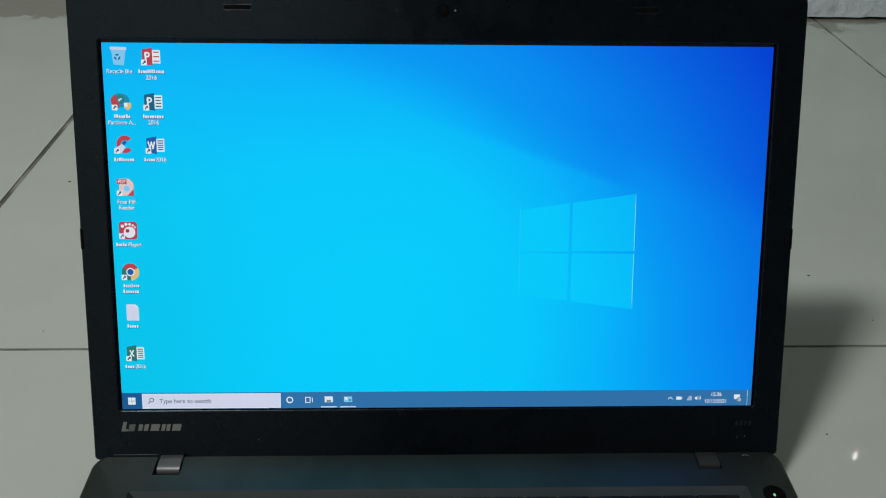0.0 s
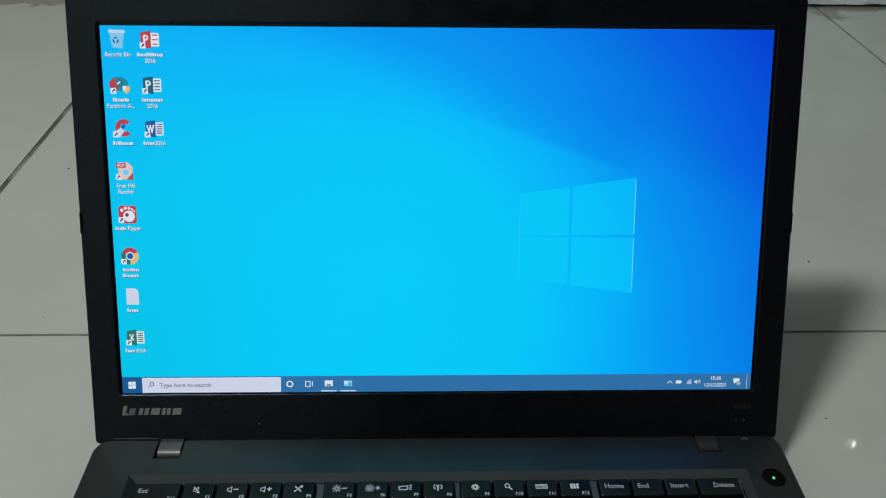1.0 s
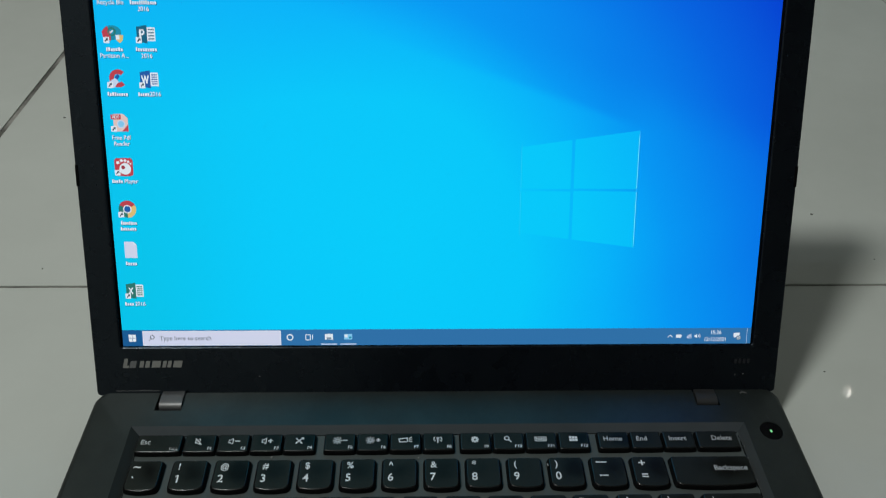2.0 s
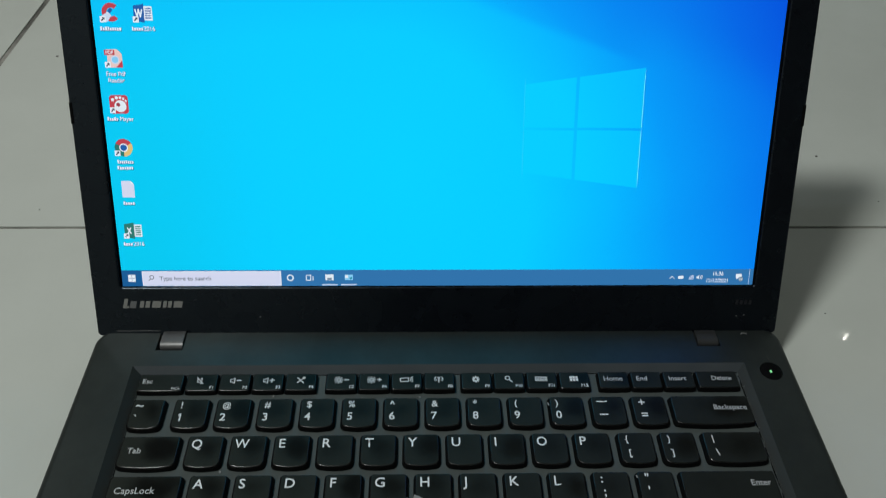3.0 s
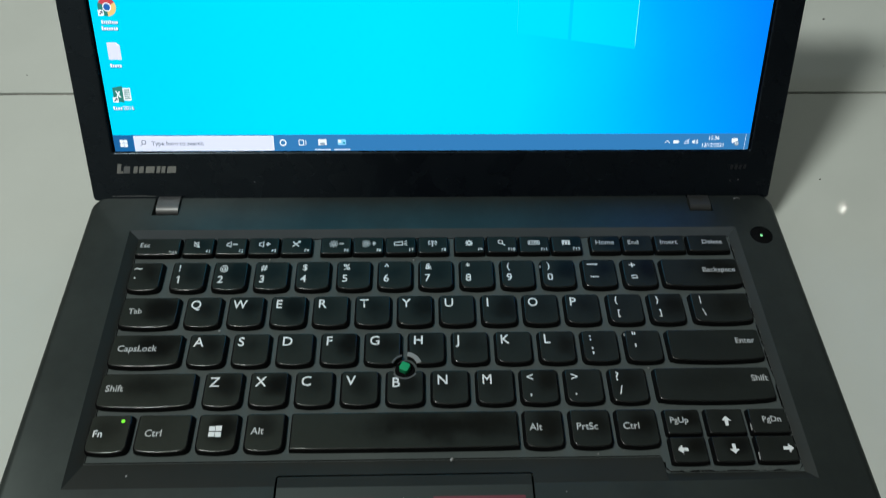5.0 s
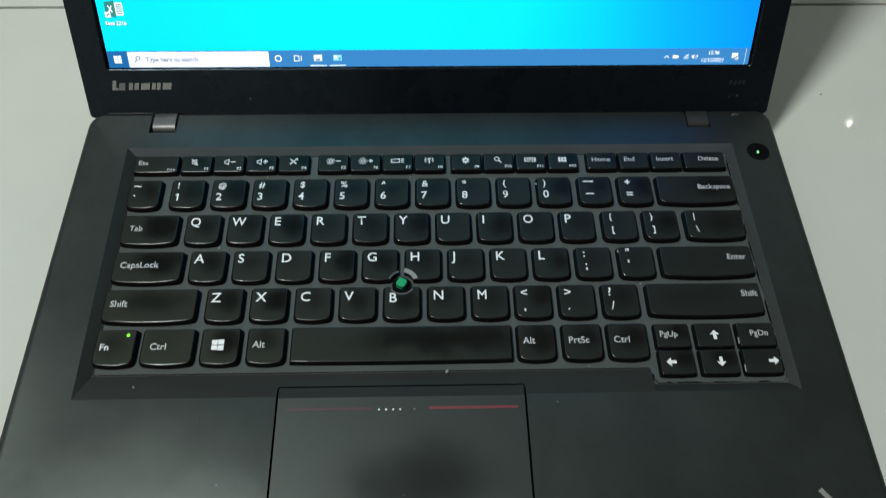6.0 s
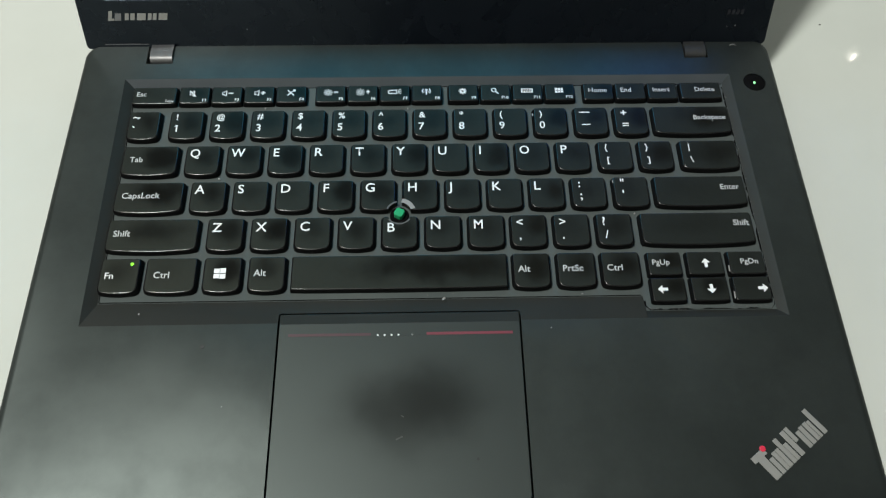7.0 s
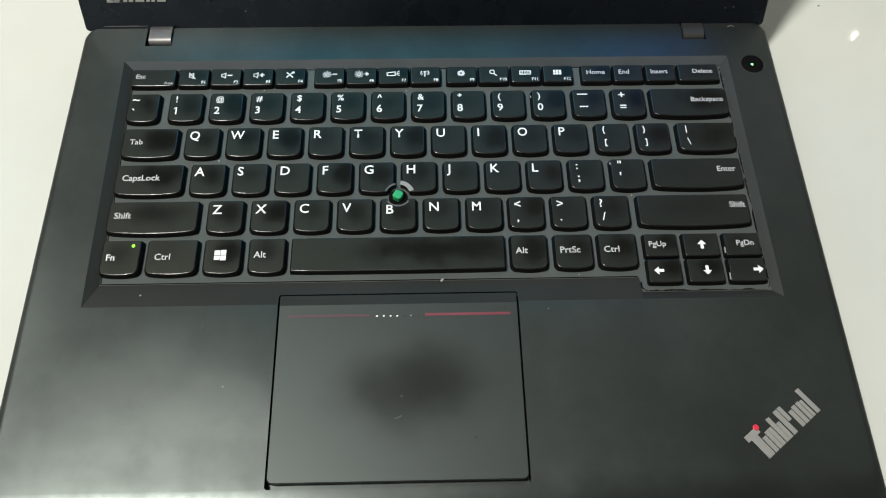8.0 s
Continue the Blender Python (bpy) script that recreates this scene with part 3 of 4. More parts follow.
def icon_shapes(bm, kind, x, y, z, k=0.00115):
    """Small printed signs on the function keys; k is their grain in metres."""
    r = lambda a, b, w, h, t=0: rect(bm, x + a * k, y + b * k, w * k, h * k, z, 0, t)
    if kind in ("mute", "down", "up"):
        for a, b, w, h, t in ((-1.25, 0.65, 0.8, 0.34, 0), (-1.25, -0.65, 0.8, 0.34, 0), (-1.6, 0, 0.34, 1.6, 0), (-0.45, 1.0, 1.3, 0.34, 38), (-0.45, -1.0, 1.3, 0.34, -38), (0.05, 0, 0.36, 2.9, 0)):
            r(a, b, w, h, t)
        if kind == "mute":
            r(-0.5, 0, 4.2, 0.42, -48)
        if kind in ("down", "up"):
            r(1.8, 0.1, 2.0, 0.5)
        if kind == "up":
            r(1.8, 0.1, 0.5, 2.0)
    elif kind in ("dim", "bright"):
        ring_patch(bm, x - 0.8 * k, y, 0.55 * k, 0.95 * k, z, steps=12)
        for a in range(0, 360, 45):
            r(-0.8 + 1.55 * math.cos(radians(a)), 1.55 * math.sin(radians(a)), 0.7, 0.35, a)
        r(2.4, 0.1, 1.8, 0.45)
        if kind == "bright":
            r(2.4, 0.1, 0.45, 1.8)
    elif kind == "cross":
        r(0, 0, 3.8, 0.5, 45)
        r(0, 0, 3.8, 0.5, -45)
        flat(bm, disc(x + 1.3 * k, y + 1.2 * k, 0.6 * k, 10), z)
    elif kind == "projector":
        for a, b, w, h, t in ((-0.6, 0.8, 3.6, 0.4, 8), (-0.8, -0.9, 3.4, 0.4, 0), (-2.4, -0.15, 0.4, 1.6, 8), (0.95, 0.1, 0.4, 2.0, 8)):
            r(a, b, w, h, t)
        for b, t in ((1.1, 35), (0.2, 8), (-0.7, -20)):
            r(2.2, b, 1.4, 0.34, t)
    elif kind == "antenna":
        r(0, -0.5, 0.5, 2.2)
        flat(bm, [(x - 0.8 * k, y + 1.2 * k), (x, y - 0.2 * k), (x + 0.8 * k, y + 1.2 * k)], z)
        for s in (-1, 1):
            r(1.5 * s, 0.7, 0.4, 1.6, 20 * s)
            r(1.2 * s, -0.4, 1.2, 0.3, -40 * s)
    elif kind == "gear":
        ring_patch(bm, x, y, 0.5 * k, 1.2 * k, z, steps=14)
        for a in range(0, 360, 45):
            r(1.35 * math.cos(radians(a)), 1.35 * math.sin(radians(a)), 0.6, 0.5, a)
    elif kind == "lens":
        ring_patch(bm, x - 0.4 * k, y + 0.5 * k, 0.75 * k, 1.15 * k, z, steps=14)
        r(0.9, -0.9, 1.6, 0.5, -45)
    elif kind in ("dash", "long_dash"):
        r(0, 0, 3.4 if kind == "dash" else 4.4, 0.5)
    elif kind == "flag":
        r(0, 0, 1.1, 0.45, 40)
    elif kind == "board":
        for a, b, w, h in ((0, 0.95, 4.6, 0.3), (0, -0.95, 4.6, 0.3), (-2.3, 0, 0.3, 2.0), (2.3, 0, 0.3, 2.0)):
            r(a, b, w, h)
        for a in range(6):
            r(-1.75 + 0.7 * a, 0.35, 0.48, 0.45)
            r(-1.75 + 0.7 * a, -0.35, 0.48, 0.45)
    elif kind == "grid":
        for a in (-1.2, 0, 1.2):
            for b in (-0.65, 0.65):
                r(a, b, 1.0, 1.1)
    elif kind == "panes":
        for a, b, h in ((-1.15, 1.05, 1.8), (1.1, 1.15, 2.0), (-1.15, -1.05, 1.8), (1.1, -1.15, 2.0)):
            r(a, b, 2.1, h)
    elif kind.startswith("arrow"):
        t = {"arrow_up": 90, "arrow_left": 180, "arrow_down": 270, "arrow_right": 0}[kind]
        c, s = math.cos(radians(t)), math.sin(radians(t))
        turn = lambda a, b: (x + (a * c - b * s) * k, y + (a * s + b * c) * k)
        flat(bm, [turn(a, b) for a, b in ((1.9, 0), (0.1, 1.7), (0.1, 0.6), (-1.8, 0.6), (-1.8, -0.6), (0.1, -0.6), (0.1, -1.7))], z)


def add_key(x0, x1, y0, y1, legends, smile=0.0011, cut=False, material=None):
    """A key in millimetres. legends: (what, x, y, capital height, align) from the key's left foot, or ('#sign', x, y)."""
    x0, x1, y0, y1 = (v / 1000 for v in (x0, x1, y0, y1))
    bm = key_mesh(x0, x1, y0, y1, smile)
    key = part("key", bm, [KEY, KEY_EDGE, KEY_SIDE_SHADED], laptop)
    if cut:
        tool = bmesh.new()
        slab(tool, disc(NUB[0], NUB[1], 0.0053, 28), WELL_Z - 0.01, D + 0.01)
        carve(key, [tool])
    smooth(key, 50)
    bm = bmesh.new()
    z = KEY_TOP + 0.00006
    for what, lx, ly, *rest in legends:
        x, y = x0 + lx / 1000, y0 + ly / 1000
        if what[0] == "#" and len(what) > 1:
            icon_shapes(bm, what[1:], x, y, z)
        else:
            letters(bm, what, x, y, rest[0] / 1000, z, rest[1] if len(rest) > 1 else "LEFT", 0, 0.92 if what in "QWOM@" else 1.0)
    if legends:
        part("legend", bm, PRINT_SOFT if len(legends[0][0]) > 2 and legends[0][0][0] != "#" else PRINT, key, "white printed legend")
    else:
        bm.free()
    return key


NUB = (-0.0144, 0.1338)


def build_keyboard():
    P, W = 18.9, 16.6
    # function row
    y0, y1 = 195.5, 205.8
    add_key(-141.8, -120.6, y0, y1, [("Esc", 2.0, 4.6, 2.5), ("FnLk", 20.0, 1.0, 1.4, "RIGHT")], 0.0002)
    starts = [-119.5 + 15.35 * i for i in range(4)] + [-54.7 + 15.35 * i for i in range(4)] + [8.8 + 15.5 * i for i in range(4)]
    signs = ["mute", "down", "up", "cross", "dim", "bright", "projector", "antenna", "gear", "lens", "board", "grid"]
    for i, (x, sign) in enumerate(zip(starts, signs)):
        add_key(x - 0.2, x + 14.65, y0, y1, [("#" + sign, 7.2, 5.9), ("F%d" % (i + 1), 13.6, 1.2, 1.6, "RIGHT")], 0.0002)
    for x, word in ((73.9, "Home"), (89.5, "End"), (105.1, "Insert")):
        add_key(x - 0.2, x + 14.8, y0, y1, [(word, 2.6, 4.6, 2.5)], 0.0002)
    add_key(120.8, 141.2, y0, y1, [("Delete", 17.0, 4.6, 2.5, "RIGHT")], 0.0002)
    # number row
    y0, y1 = 175.6, 191.2
    pair = lambda low, up: [(low, 2.8, 3.4, 3.9), (up, 3.2, 10.3, 3.3 if up != "@" else 2.9)]
    add_key(-141.7, -126.0, y0, y1, [("`", 2.6, 2.9, 4.1), ("~", 2.4, 10.1, 4.2)])
    for i, (low, up) in enumerate(zip("1234567890", "!@#$%^&*()")):
        c = -114.1 + 18.98 * i
        add_key(c - W / 2, c + W / 2, y0, y1, pair(low, up) + ([("#flag", 3.65, 6.8)] if low == "1" else []))
    for c, a, b in ((76.0, 2.0, 5.2), (94.9, 0, 0)):
        key = add_key(c - W / 2, c + W / 2, y0, y1, [("=", 3.6, 2.9, 4.1), ("+", 3.4, 9.8, 4.1)] if a == 0 else [("#dash", 5.6, 5.2), ("#long_dash", 5.4, 12.4)])
    add_key(105.0, 142.5, y0, y1, [("Backspace", 35.0, 7.6, 2.6, "RIGHT")])
    # three letter rows
    y0, y1 = 155.7, 171.2
    add_key(-141.0, -114.9, y0, y1, [("Tab", 4.0, 6.6, 2.7)])
    for i, ch in enumerate("QWERTYUIOP"):
        c = -104.2 + 18.85 * i
        add_key(c - W / 2, c + W / 2, y0, y1, [(ch, 2.4, 8.9, 4.4)])
    for c, low, up in ((84.9, "[", "{"), (103.8, "]", "}")):
        add_key(c - W / 2, c + W / 2, y0, y1, [(low, 4.0, 3.4, 3.0), (up, 3.6, 10.4, 3.0)])
    add_key(114.8, 142.3, y0, y1, [("\\", 4.6, 3.2, 3.2), ("|", 4.2, 10.4, 3.0)])
    y0, y1 = 136.0, 151.4
    add_key(-141.0, -110.0, y0, y1, [("CapsLock", 3.5, 6.8, 2.9)])
    for i, ch in enumerate("ASDFGHJKL"):
        c = -99.5 + P * i
        add_key(c - W / 2, c + W / 2, y0, y1, [(ch, 2.4, 8.9, 4.4)], cut=ch in "GH")
    for c, low, up in ((70.6, ";", ":"), (89.7, "'", "\"")):
        add_key(c - W / 2, c + W / 2, y0, y1, [(low, 4.0, 3.6, 4.3), (up, 3.6, 10.0, 4.0)])
    add_key(100.0, 142.0, y0, y1, [("Enter", 38.6, 8.0, 2.7, "RIGHT")])
    y0, y1 = 116.6, 132.2
    add_key(-141.2, -101.0, y0, y1, [("Shift", 3.2, 6.9, 2.9)])
    for i, ch in enumerate("ZXCVBNM"):
        c = -89.8 + P * i
        add_key(c - W / 2, c + W / 2, y0, y1, [(ch, 2.6, 8.6 if ch != "B" else 7.6, 4.4)], cut=ch == "B")
    for i, (low, up) in enumerate(zip(",./", "<>?")):
        c = -89.8 + 18.85 * (7 + i)
        add_key(c - W / 2, c + W / 2, y0, y1, [(low, 3.8, 3.0, 3.8), (up, 2.8, 9.6, 3.9)])
    add_key(91.0, 141.6, y0, y1, [("Shift", 48.4, 8.6, 2.8, "RIGHT")])
    # foot row
    y0, y1 = 97.0, 113.0
    fn = add_key(-140.9, -123.4, y0, y1, [("Fn", 2.6, 6.2, 2.9)])
    bm = bmesh.new()
    slab(bm, disc(-0.1273, 0.1100, 0.00075, 12), KEY_TOP, KEY_TOP + 0.00025, 0.0001)
    part("key_light", bm, LED, fn, "lit green light")
    add_key(-121.8, -99.4, y0, y1, [("Ctrl", 4.0, 6.2, 2.9)])
    add_key(-97.5, -80.6, y0, y1, [("#panes", 7.6, 8.0)])
    add_key(-78.5, -62.0, y0, y1, [("Alt", 2.8, 6.6, 2.9)])
    add_key(-60.2, 31.8, 96.6, y1, [], 0.0002)
    for x0, x1, word in ((33.6, 50.3, "Alt"), (52.5, 69.8, "PrtSc"), (71.5, 89.0, "Ctrl")):
        add_key(x0, x1, y0, y1, [(word, 2.6, 6.8, 2.9)])
    for x0, x1, up, low in ((91.6, 106.6, "PgUp", "arrow_left"), (108.6, 124.7, "#arrow_up", "arrow_down"), (126.4, 142.6, "PgDn", "arrow_right")):
        add_key(x0, x1, 101.2, 112.6, [(up, 2.0 if up == "PgUp" else 13.2, 5.0, 2.5, "LEFT" if up == "PgUp" else "RIGHT")] if up[0] == "P" else [(up, 8.2, 5.6)], 0.0002)
        add_key(x0, x1, 89.0, 100.4, [("#" + low, 12.6 if low == "arrow_right" else 5.0 if low == "arrow_left" else 8.6, 5.6)], 0.0003)
    # pointing stick between the keys
    bm = bmesh.new()
    slab(bm, disc(*NUB, 0.0042, 24), WELL_Z, WELL_Z + 0.0009, 0.0003)
    stick = part("pointing_stick", bm, GAP, laptop, "green rubber pointing stick in a black socket")
    bm = bmesh.new()
    teeth = [(NUB[0] + r * math.cos(2 * math.pi * i / 32), NUB[1] + r * math.sin(2 * math.pi * i / 32)) for i in range(32) for r in [0.0024 if i % 8 < 4 else 0.0021]]
    slab(bm, teeth, WELL_Z + 0.0009, D + 0.0008, 0.0004)
    part("rubber_cap", bm, GREEN, stick, "green rubber cap")
    z = KEY_TOP + 0.00005
    for a0, a1, r0, r1, mat in ((18, 80, 0.0053, 0.0074, WORN), (102, 160, 0.0053, 0.0061, RUBBED), (215, 325, 0.0053, 0.0060, RUBBED)):
        bm = bmesh.new()
        ring_patch(bm, NUB[0], NUB[1], r0, r1, z, a0, a1, 12)
        part("worn_edge", bm, mat, stick, "pale worn key edge")
    # crumbs between the keys
    rng = random.Random(4)
    for x, y in ((-0.0106, 0.1935), (0.0047, 0.0934), (-0.0962, 0.1545), (-0.0785, 0.1945), (0.0766, 0.132), (0.0905, 0.1335), (0.063, 0.0945), (-0.113, 0.1925)):
        bm = bmesh.new()
        slab(bm, [(px + rng.uniform(-2e-4, 2e-4), py) for px, py in disc(x, y, rng.uniform(0.0003, 0.0005), 7)], WELL_Z, WELL_Z + 0.0006, 0.0002)
        part("crumb", bm, DUST, laptop)
    # fine dust in the gaps, most of it along one side and the front
    bm = bmesh.new()
    for k in range(260):
        if k % 3 == 0:
            x, y = rng.uniform(0.0890, 0.1430), rng.choice((0.0868, 0.0873, 0.0878)) + rng.uniform(-3e-4, 3e-4)
        elif k % 3 == 1:
            x, y = 0.1431 + rng.uniform(-5e-4, 8e-4), rng.uniform(0.090, 0.206)
        else:
            x, y = rng.uniform(-0.139, 0.142), rng.choice((0.0948, 0.1146, 0.1340, 0.1535, 0.1735, 0.1935)) + rng.uniform(-8e-4, 8e-4)
        rect(bm, x, y, rng.uniform(0.00015, 0.00045), rng.uniform(0.00012, 0.0003), WELL_Z + 0.0005, 0, rng.uniform(0, 180))
    tagged(part("keyboard_dust", bm, DUST_DIM, laptop), "fine pale dust between the keys", kind="stuff")
    # key edges rubbed pale
    for x, y, w, h, turn in ((0.0484, 0.1868, 0.0006, 0.0014, 8), (0.0818, 0.1487, 0.0006, 0.0013, 6), (0.1264, 0.1040, 0.0006, 0.0030, -2), (0.1264, 0.0915, 0.0006, 0.0032, -2)):
        bm = bmesh.new()
        rect(bm, x, y, w, h, KEY_TOP + 0.00005, 0, turn)
        part("chipped_edge", bm, WORN, laptop)


def build_power_button():
    bm = bmesh.new()
    slab(bm, disc(0.1584, 0.2055, 0.0053, 28), D - 0.0012, D - 0.0002, 0.0003)
    button = smooth(part("power_button", bm, GAP, laptop, "round black power button"), 60)
    bm = bmesh.new()
    slab(bm, disc(0.1583, 0.2053, 0.0006, 10, 0.0008), D - 0.0002, D + 0.0001, 0.0001)
    part("power_light", bm, POWER_LED, button, "lit green light")


def build_badge():
    """The silver maker's mark on the palm rest, as plain strokes with a red dot."""
    m = pose(0.1263, 0.0140, D + 0.0001, 0, 0, 37.6)
    bm = bmesh.new()
    slab(bm, [(x / 1000, y / 1000) for x, y in ((1.3, 0.0), (4.6, 0.0), (4.6, 9.0), (6.4, 9.0), (6.4, 11.6), (-0.3, 11.6), (-0.3, 9.0), (1.3, 9.0))], 0, 0.0003, 0.0001)
    badge = part("badge", bm, SILVER, laptop, "silver maker's badge of plain strokes", m)
    for x, w, y in ((5.2, 1.5, 7.0), (7.5, 1.4, 8.0), (9.4, 1.4, 8.0), (11.6, 1.5, 11.0), (13.6, 1.4, 7.4), (16.0, 1.7, 11.2), (18.4, 1.3, 11.2), (21.0, 1.5, 7.4), (23.2, 1.5, 8.0), (25.6, 1.4, 8.0), (27.6, 0.9, 7.6), (29.6, 1.6, 11.4)):
        bm = bmesh.new()
        box(bm, (x - 0.15) / 1000, (x + w + 0.2) / 1000, 0 if x != 18.4 else 0.0048, y / 1000, 0, 0.0003, 0.0001)
        part("stroke", bm, SILVER, badge)
    bm = bmesh.new()
    slab(bm, disc(0.0062, 0.0113, 0.0012, 16), 0.0001, 0.0006, 0.0002)
    part("red_dot", bm, RED, badge, "red dot")


def build_hinges():
    for x0, x1, tone, sink, back in ((-0.1366, -0.1258, HINGE, 0.0, 0.0012), (0.1274, 0.1378, HINGE_SHADED, 0.0008, 0.0022)):
        prof = [(0.2206, D - 0.0060), (0.2203, D - 0.0014), (0.2206, D + 0.0000), (0.2214, D + 0.0010), (0.2228, D + 0.0015), (0.2255, D + 0.0016), (0.2315, D + 0.0012), (0.2325, D + 0.0000), (0.2325, D - 0.0060)]
        bm = bmesh.new()
        rings(bm, [[(x, y + back * (y < 0.23), z - sink) for y, z in prof] for x in (x0, x1)])
        bmesh.ops.recalc_face_normals(bm, faces=bm.faces[:])
        smooth(part("hinge", bm, tone, laptop, "worn silver metal hinge"), 50)


# ---- the lid: u across, v up the screen, w towards the eye ----
TIP, FOOT_Y, FOOT_Z = 25.4, 0.2430, 0.0417
LIDM = pose(0, FOOT_Y, FOOT_Z, 90 - TIP, 0, 0)
SW, SH, FACE = 0.1547, 0.1739, 0.0013
LID_LOW, LID_TOP = -0.0262, 0.2010


def build_lid():
    bm = bmesh.new()
    out = round_rect(-0.1700, 0.1700, LID_LOW, LID_TOP, (0.0024, 0.0024, 0.008, 0.008), 6)
    sh = lambda d, w: [(*inward(out, i, d), w) for i in range(len(out))]
    rings(bm, [sh(0.006, -0.0075), sh(0.0012, -0.0062), sh(0.0, -0.004), sh(0.0, -0.0022), sh(0.0006, -0.0014)])
    cover = smooth(part("lid_cover", bm, LID, laptop, "dark plastic screen lid", LIDM), 30)
    # bezel: a ring with a lip towards the panel
    bm = bmesh.new()
    edge = round_rect(-0.1690, 0.1690, LID_LOW + 0.0008, LID_TOP - 0.0008, (0.0021, 0.0021, 0.0075, 0.0075), 6)
    hole = round_rect(-0.1557, 0.1557, -0.0004, 0.1752, 0.0012, 6)
    a = [[(*inward(edge, i, d), w) for i in range(len(edge))] for d, w in ((0, -0.0016), (0.0001, FACE - 0.0002), (0.0005, FACE + 0.0001), (0.0012, FACE), (0.0017, FACE))]
    b = [[(*inward(hole, i, d), w) for i in range(len(hole))] for d, w in ((-0.0011, FACE), (-0.0006, FACE), (-0.0002, FACE - 0.0002), (0.0, FACE - 0.0005), (0.0, -0.0004))]
    va = rings(bm, a, False, False)
    vb = rings(bm, b, False, False)
    n = len(edge)
    for i in range(n):
        bm.faces.new((va[-1][i], va[-1][(i + 1) % n], vb[0][(i + 1) % n], vb[0][i]))
    bezel = smooth(part("bezel", bm, BEZEL, laptop, "matt black screen bezel", LIDM), 30)
    z = FACE + 0.0001
    bm = bmesh.new()
    slab(bm, disc(0.0009, 0.1892, 0.0030, 24), FACE - 0.0005, z + 0.0001, 0.0001)
    part("webcam", bm, GAP, bezel, "small round webcam")
    bm = bmesh.new()
    slab(bm, disc(0.0009, 0.1892, 0.0016, 20), FACE, z + 0.0003, 0.0002)
    part("webcam_lens", bm, GLASS, bezel, "dark glass lens")
    for u, r, material in ((0.0062, 0.00045, PRINT_DIM), (-0.0205, 0.0004, SHINE), (0.0225, 0.0003, SHINE)):
        bm = bmesh.new()
        flat(bm, disc(u, 0.1890, r, 8), z)
        part("pinhole", bm, material, bezel)
    for u in (-0.0924, 0.0939):
        bm = bmesh.new()
        slab(bm, round_rect(u - 0.0060, u + 0.0060, 0.1886, 0.1908, 0.0009, 4), FACE - 0.0004, z, 0.0001)
        slot = part("microphone_slot", bm, GAP, bezel, "narrow black microphone slot")
        bm = bmesh.new()
        rng = random.Random(int(u * 1e4))
        for k in range(22):
            rect(bm, u - 0.0058 + 0.0116 * (k // 2) / 10, 0.1897 + (0.0012 if k % 2 else -0.0012) + rng.uniform(-1e-4, 1e-4), rng.uniform(0.0004, 0.0010), 0.0003, z + 0.0001)
        part("slot_dust", bm, WORN_DIM if u < 0 else FAINT, bezel)
    for edge_u in (-0.1684, 0.1684):
        bm = bmesh.new()
        box(bm, edge_u - 0.0007, edge_u + 0.0007, 0.0790, 0.0888, FACE - 0.0004, FACE + 0.0003, 0.0002)
        part("bumper", bm, GAP, bezel)
    # maker's mark as plain silver blocks, one of them rubbed away
    bm = bmesh.new()
    s = lambda u0, u1, v0, v1, k=0: flat(bm, [(u0 / 1000, v0 / 1000), (u1 / 1000, v0 / 1000), ((u1 + 0.25 * (v1 - v0)) / 1000, v1 / 1000), ((u0 + 0.25 * (v1 - v0)) / 1000, v1 / 1000)], z, k)
    s(-155.4, -153.6, -10.8, -6.0)
    s(-153.9, -152.4, -10.8, -9.7)
    for u0, u1, k in ((-152.2, -149.2, 1), (-147.4, -145.5, 0), (-144.7, -142.6, 0), (-141.5, -137.3, 0), (-136.3, -134.5, 0), (-133.9, -132.1, 0), (-131.1, -126.9, 0)):
        s(u0, u1, -10.8 + 0.2 * (k == 0), -7.2, k)
    part("maker_mark", bm, [SILVER, SILVER_DIM], bezel, "rubbed silver maker's mark of plain shapes")
    bm = bmesh.new()
    for k in range(4):
        rect(bm, 0.1476 + 0.0022 * k, -0.0087, 0.0014, 0.0024, z, 0, -8)
    part("model_mark", bm, FAINT, bezel, "faint grey model mark as plain bars")
    for u, v in ((-0.0890, -0.0156), (0.1480, -0.0160), (0.1520, -0.0155)):
        bm = bmesh.new()
        flat(bm, disc(u, v, 0.00035, 8), z)
        part("dust_speck", bm, SILVER_DIM, bezel)
    bm = bmesh.new()
    rect(bm, -0.1490, -0.0228, 0.0215, 0.0003, z)
    rect(bm, -0.1455, -0.0227, 0.0060, 0.0004, z + 0.00005)
    part("rubbed_edge", bm, SILVER_DIM, bezel)
    # the panel with its dark margin; the light its upper border catches is a painted grey strip
    bm = bmesh.new()
    box(bm, -0.1566, 0.1566, -0.0015, 0.1765, -0.0012, -0.0003)
    part("panel_margin", bm, GAP, laptop, "", LIDM)
    bm = bmesh.new()
    rect(bm, 0, SH + 0.0007, 2 * SW, 0.0010, 0.00005)
    part("panel_edge", bm, PANEL_EDGE_LIT, laptop, "thin upper edge of the panel, painted grey as if lit", LIDM)
    bm = bmesh.new()
    flat(bm, [(-SW, 0), (SW, 0), (SW, SH), (-SW, SH)], 0)
    return part("display", bm, WALLPAPER, laptop, "lit display with blue desktop picture", LIDM)


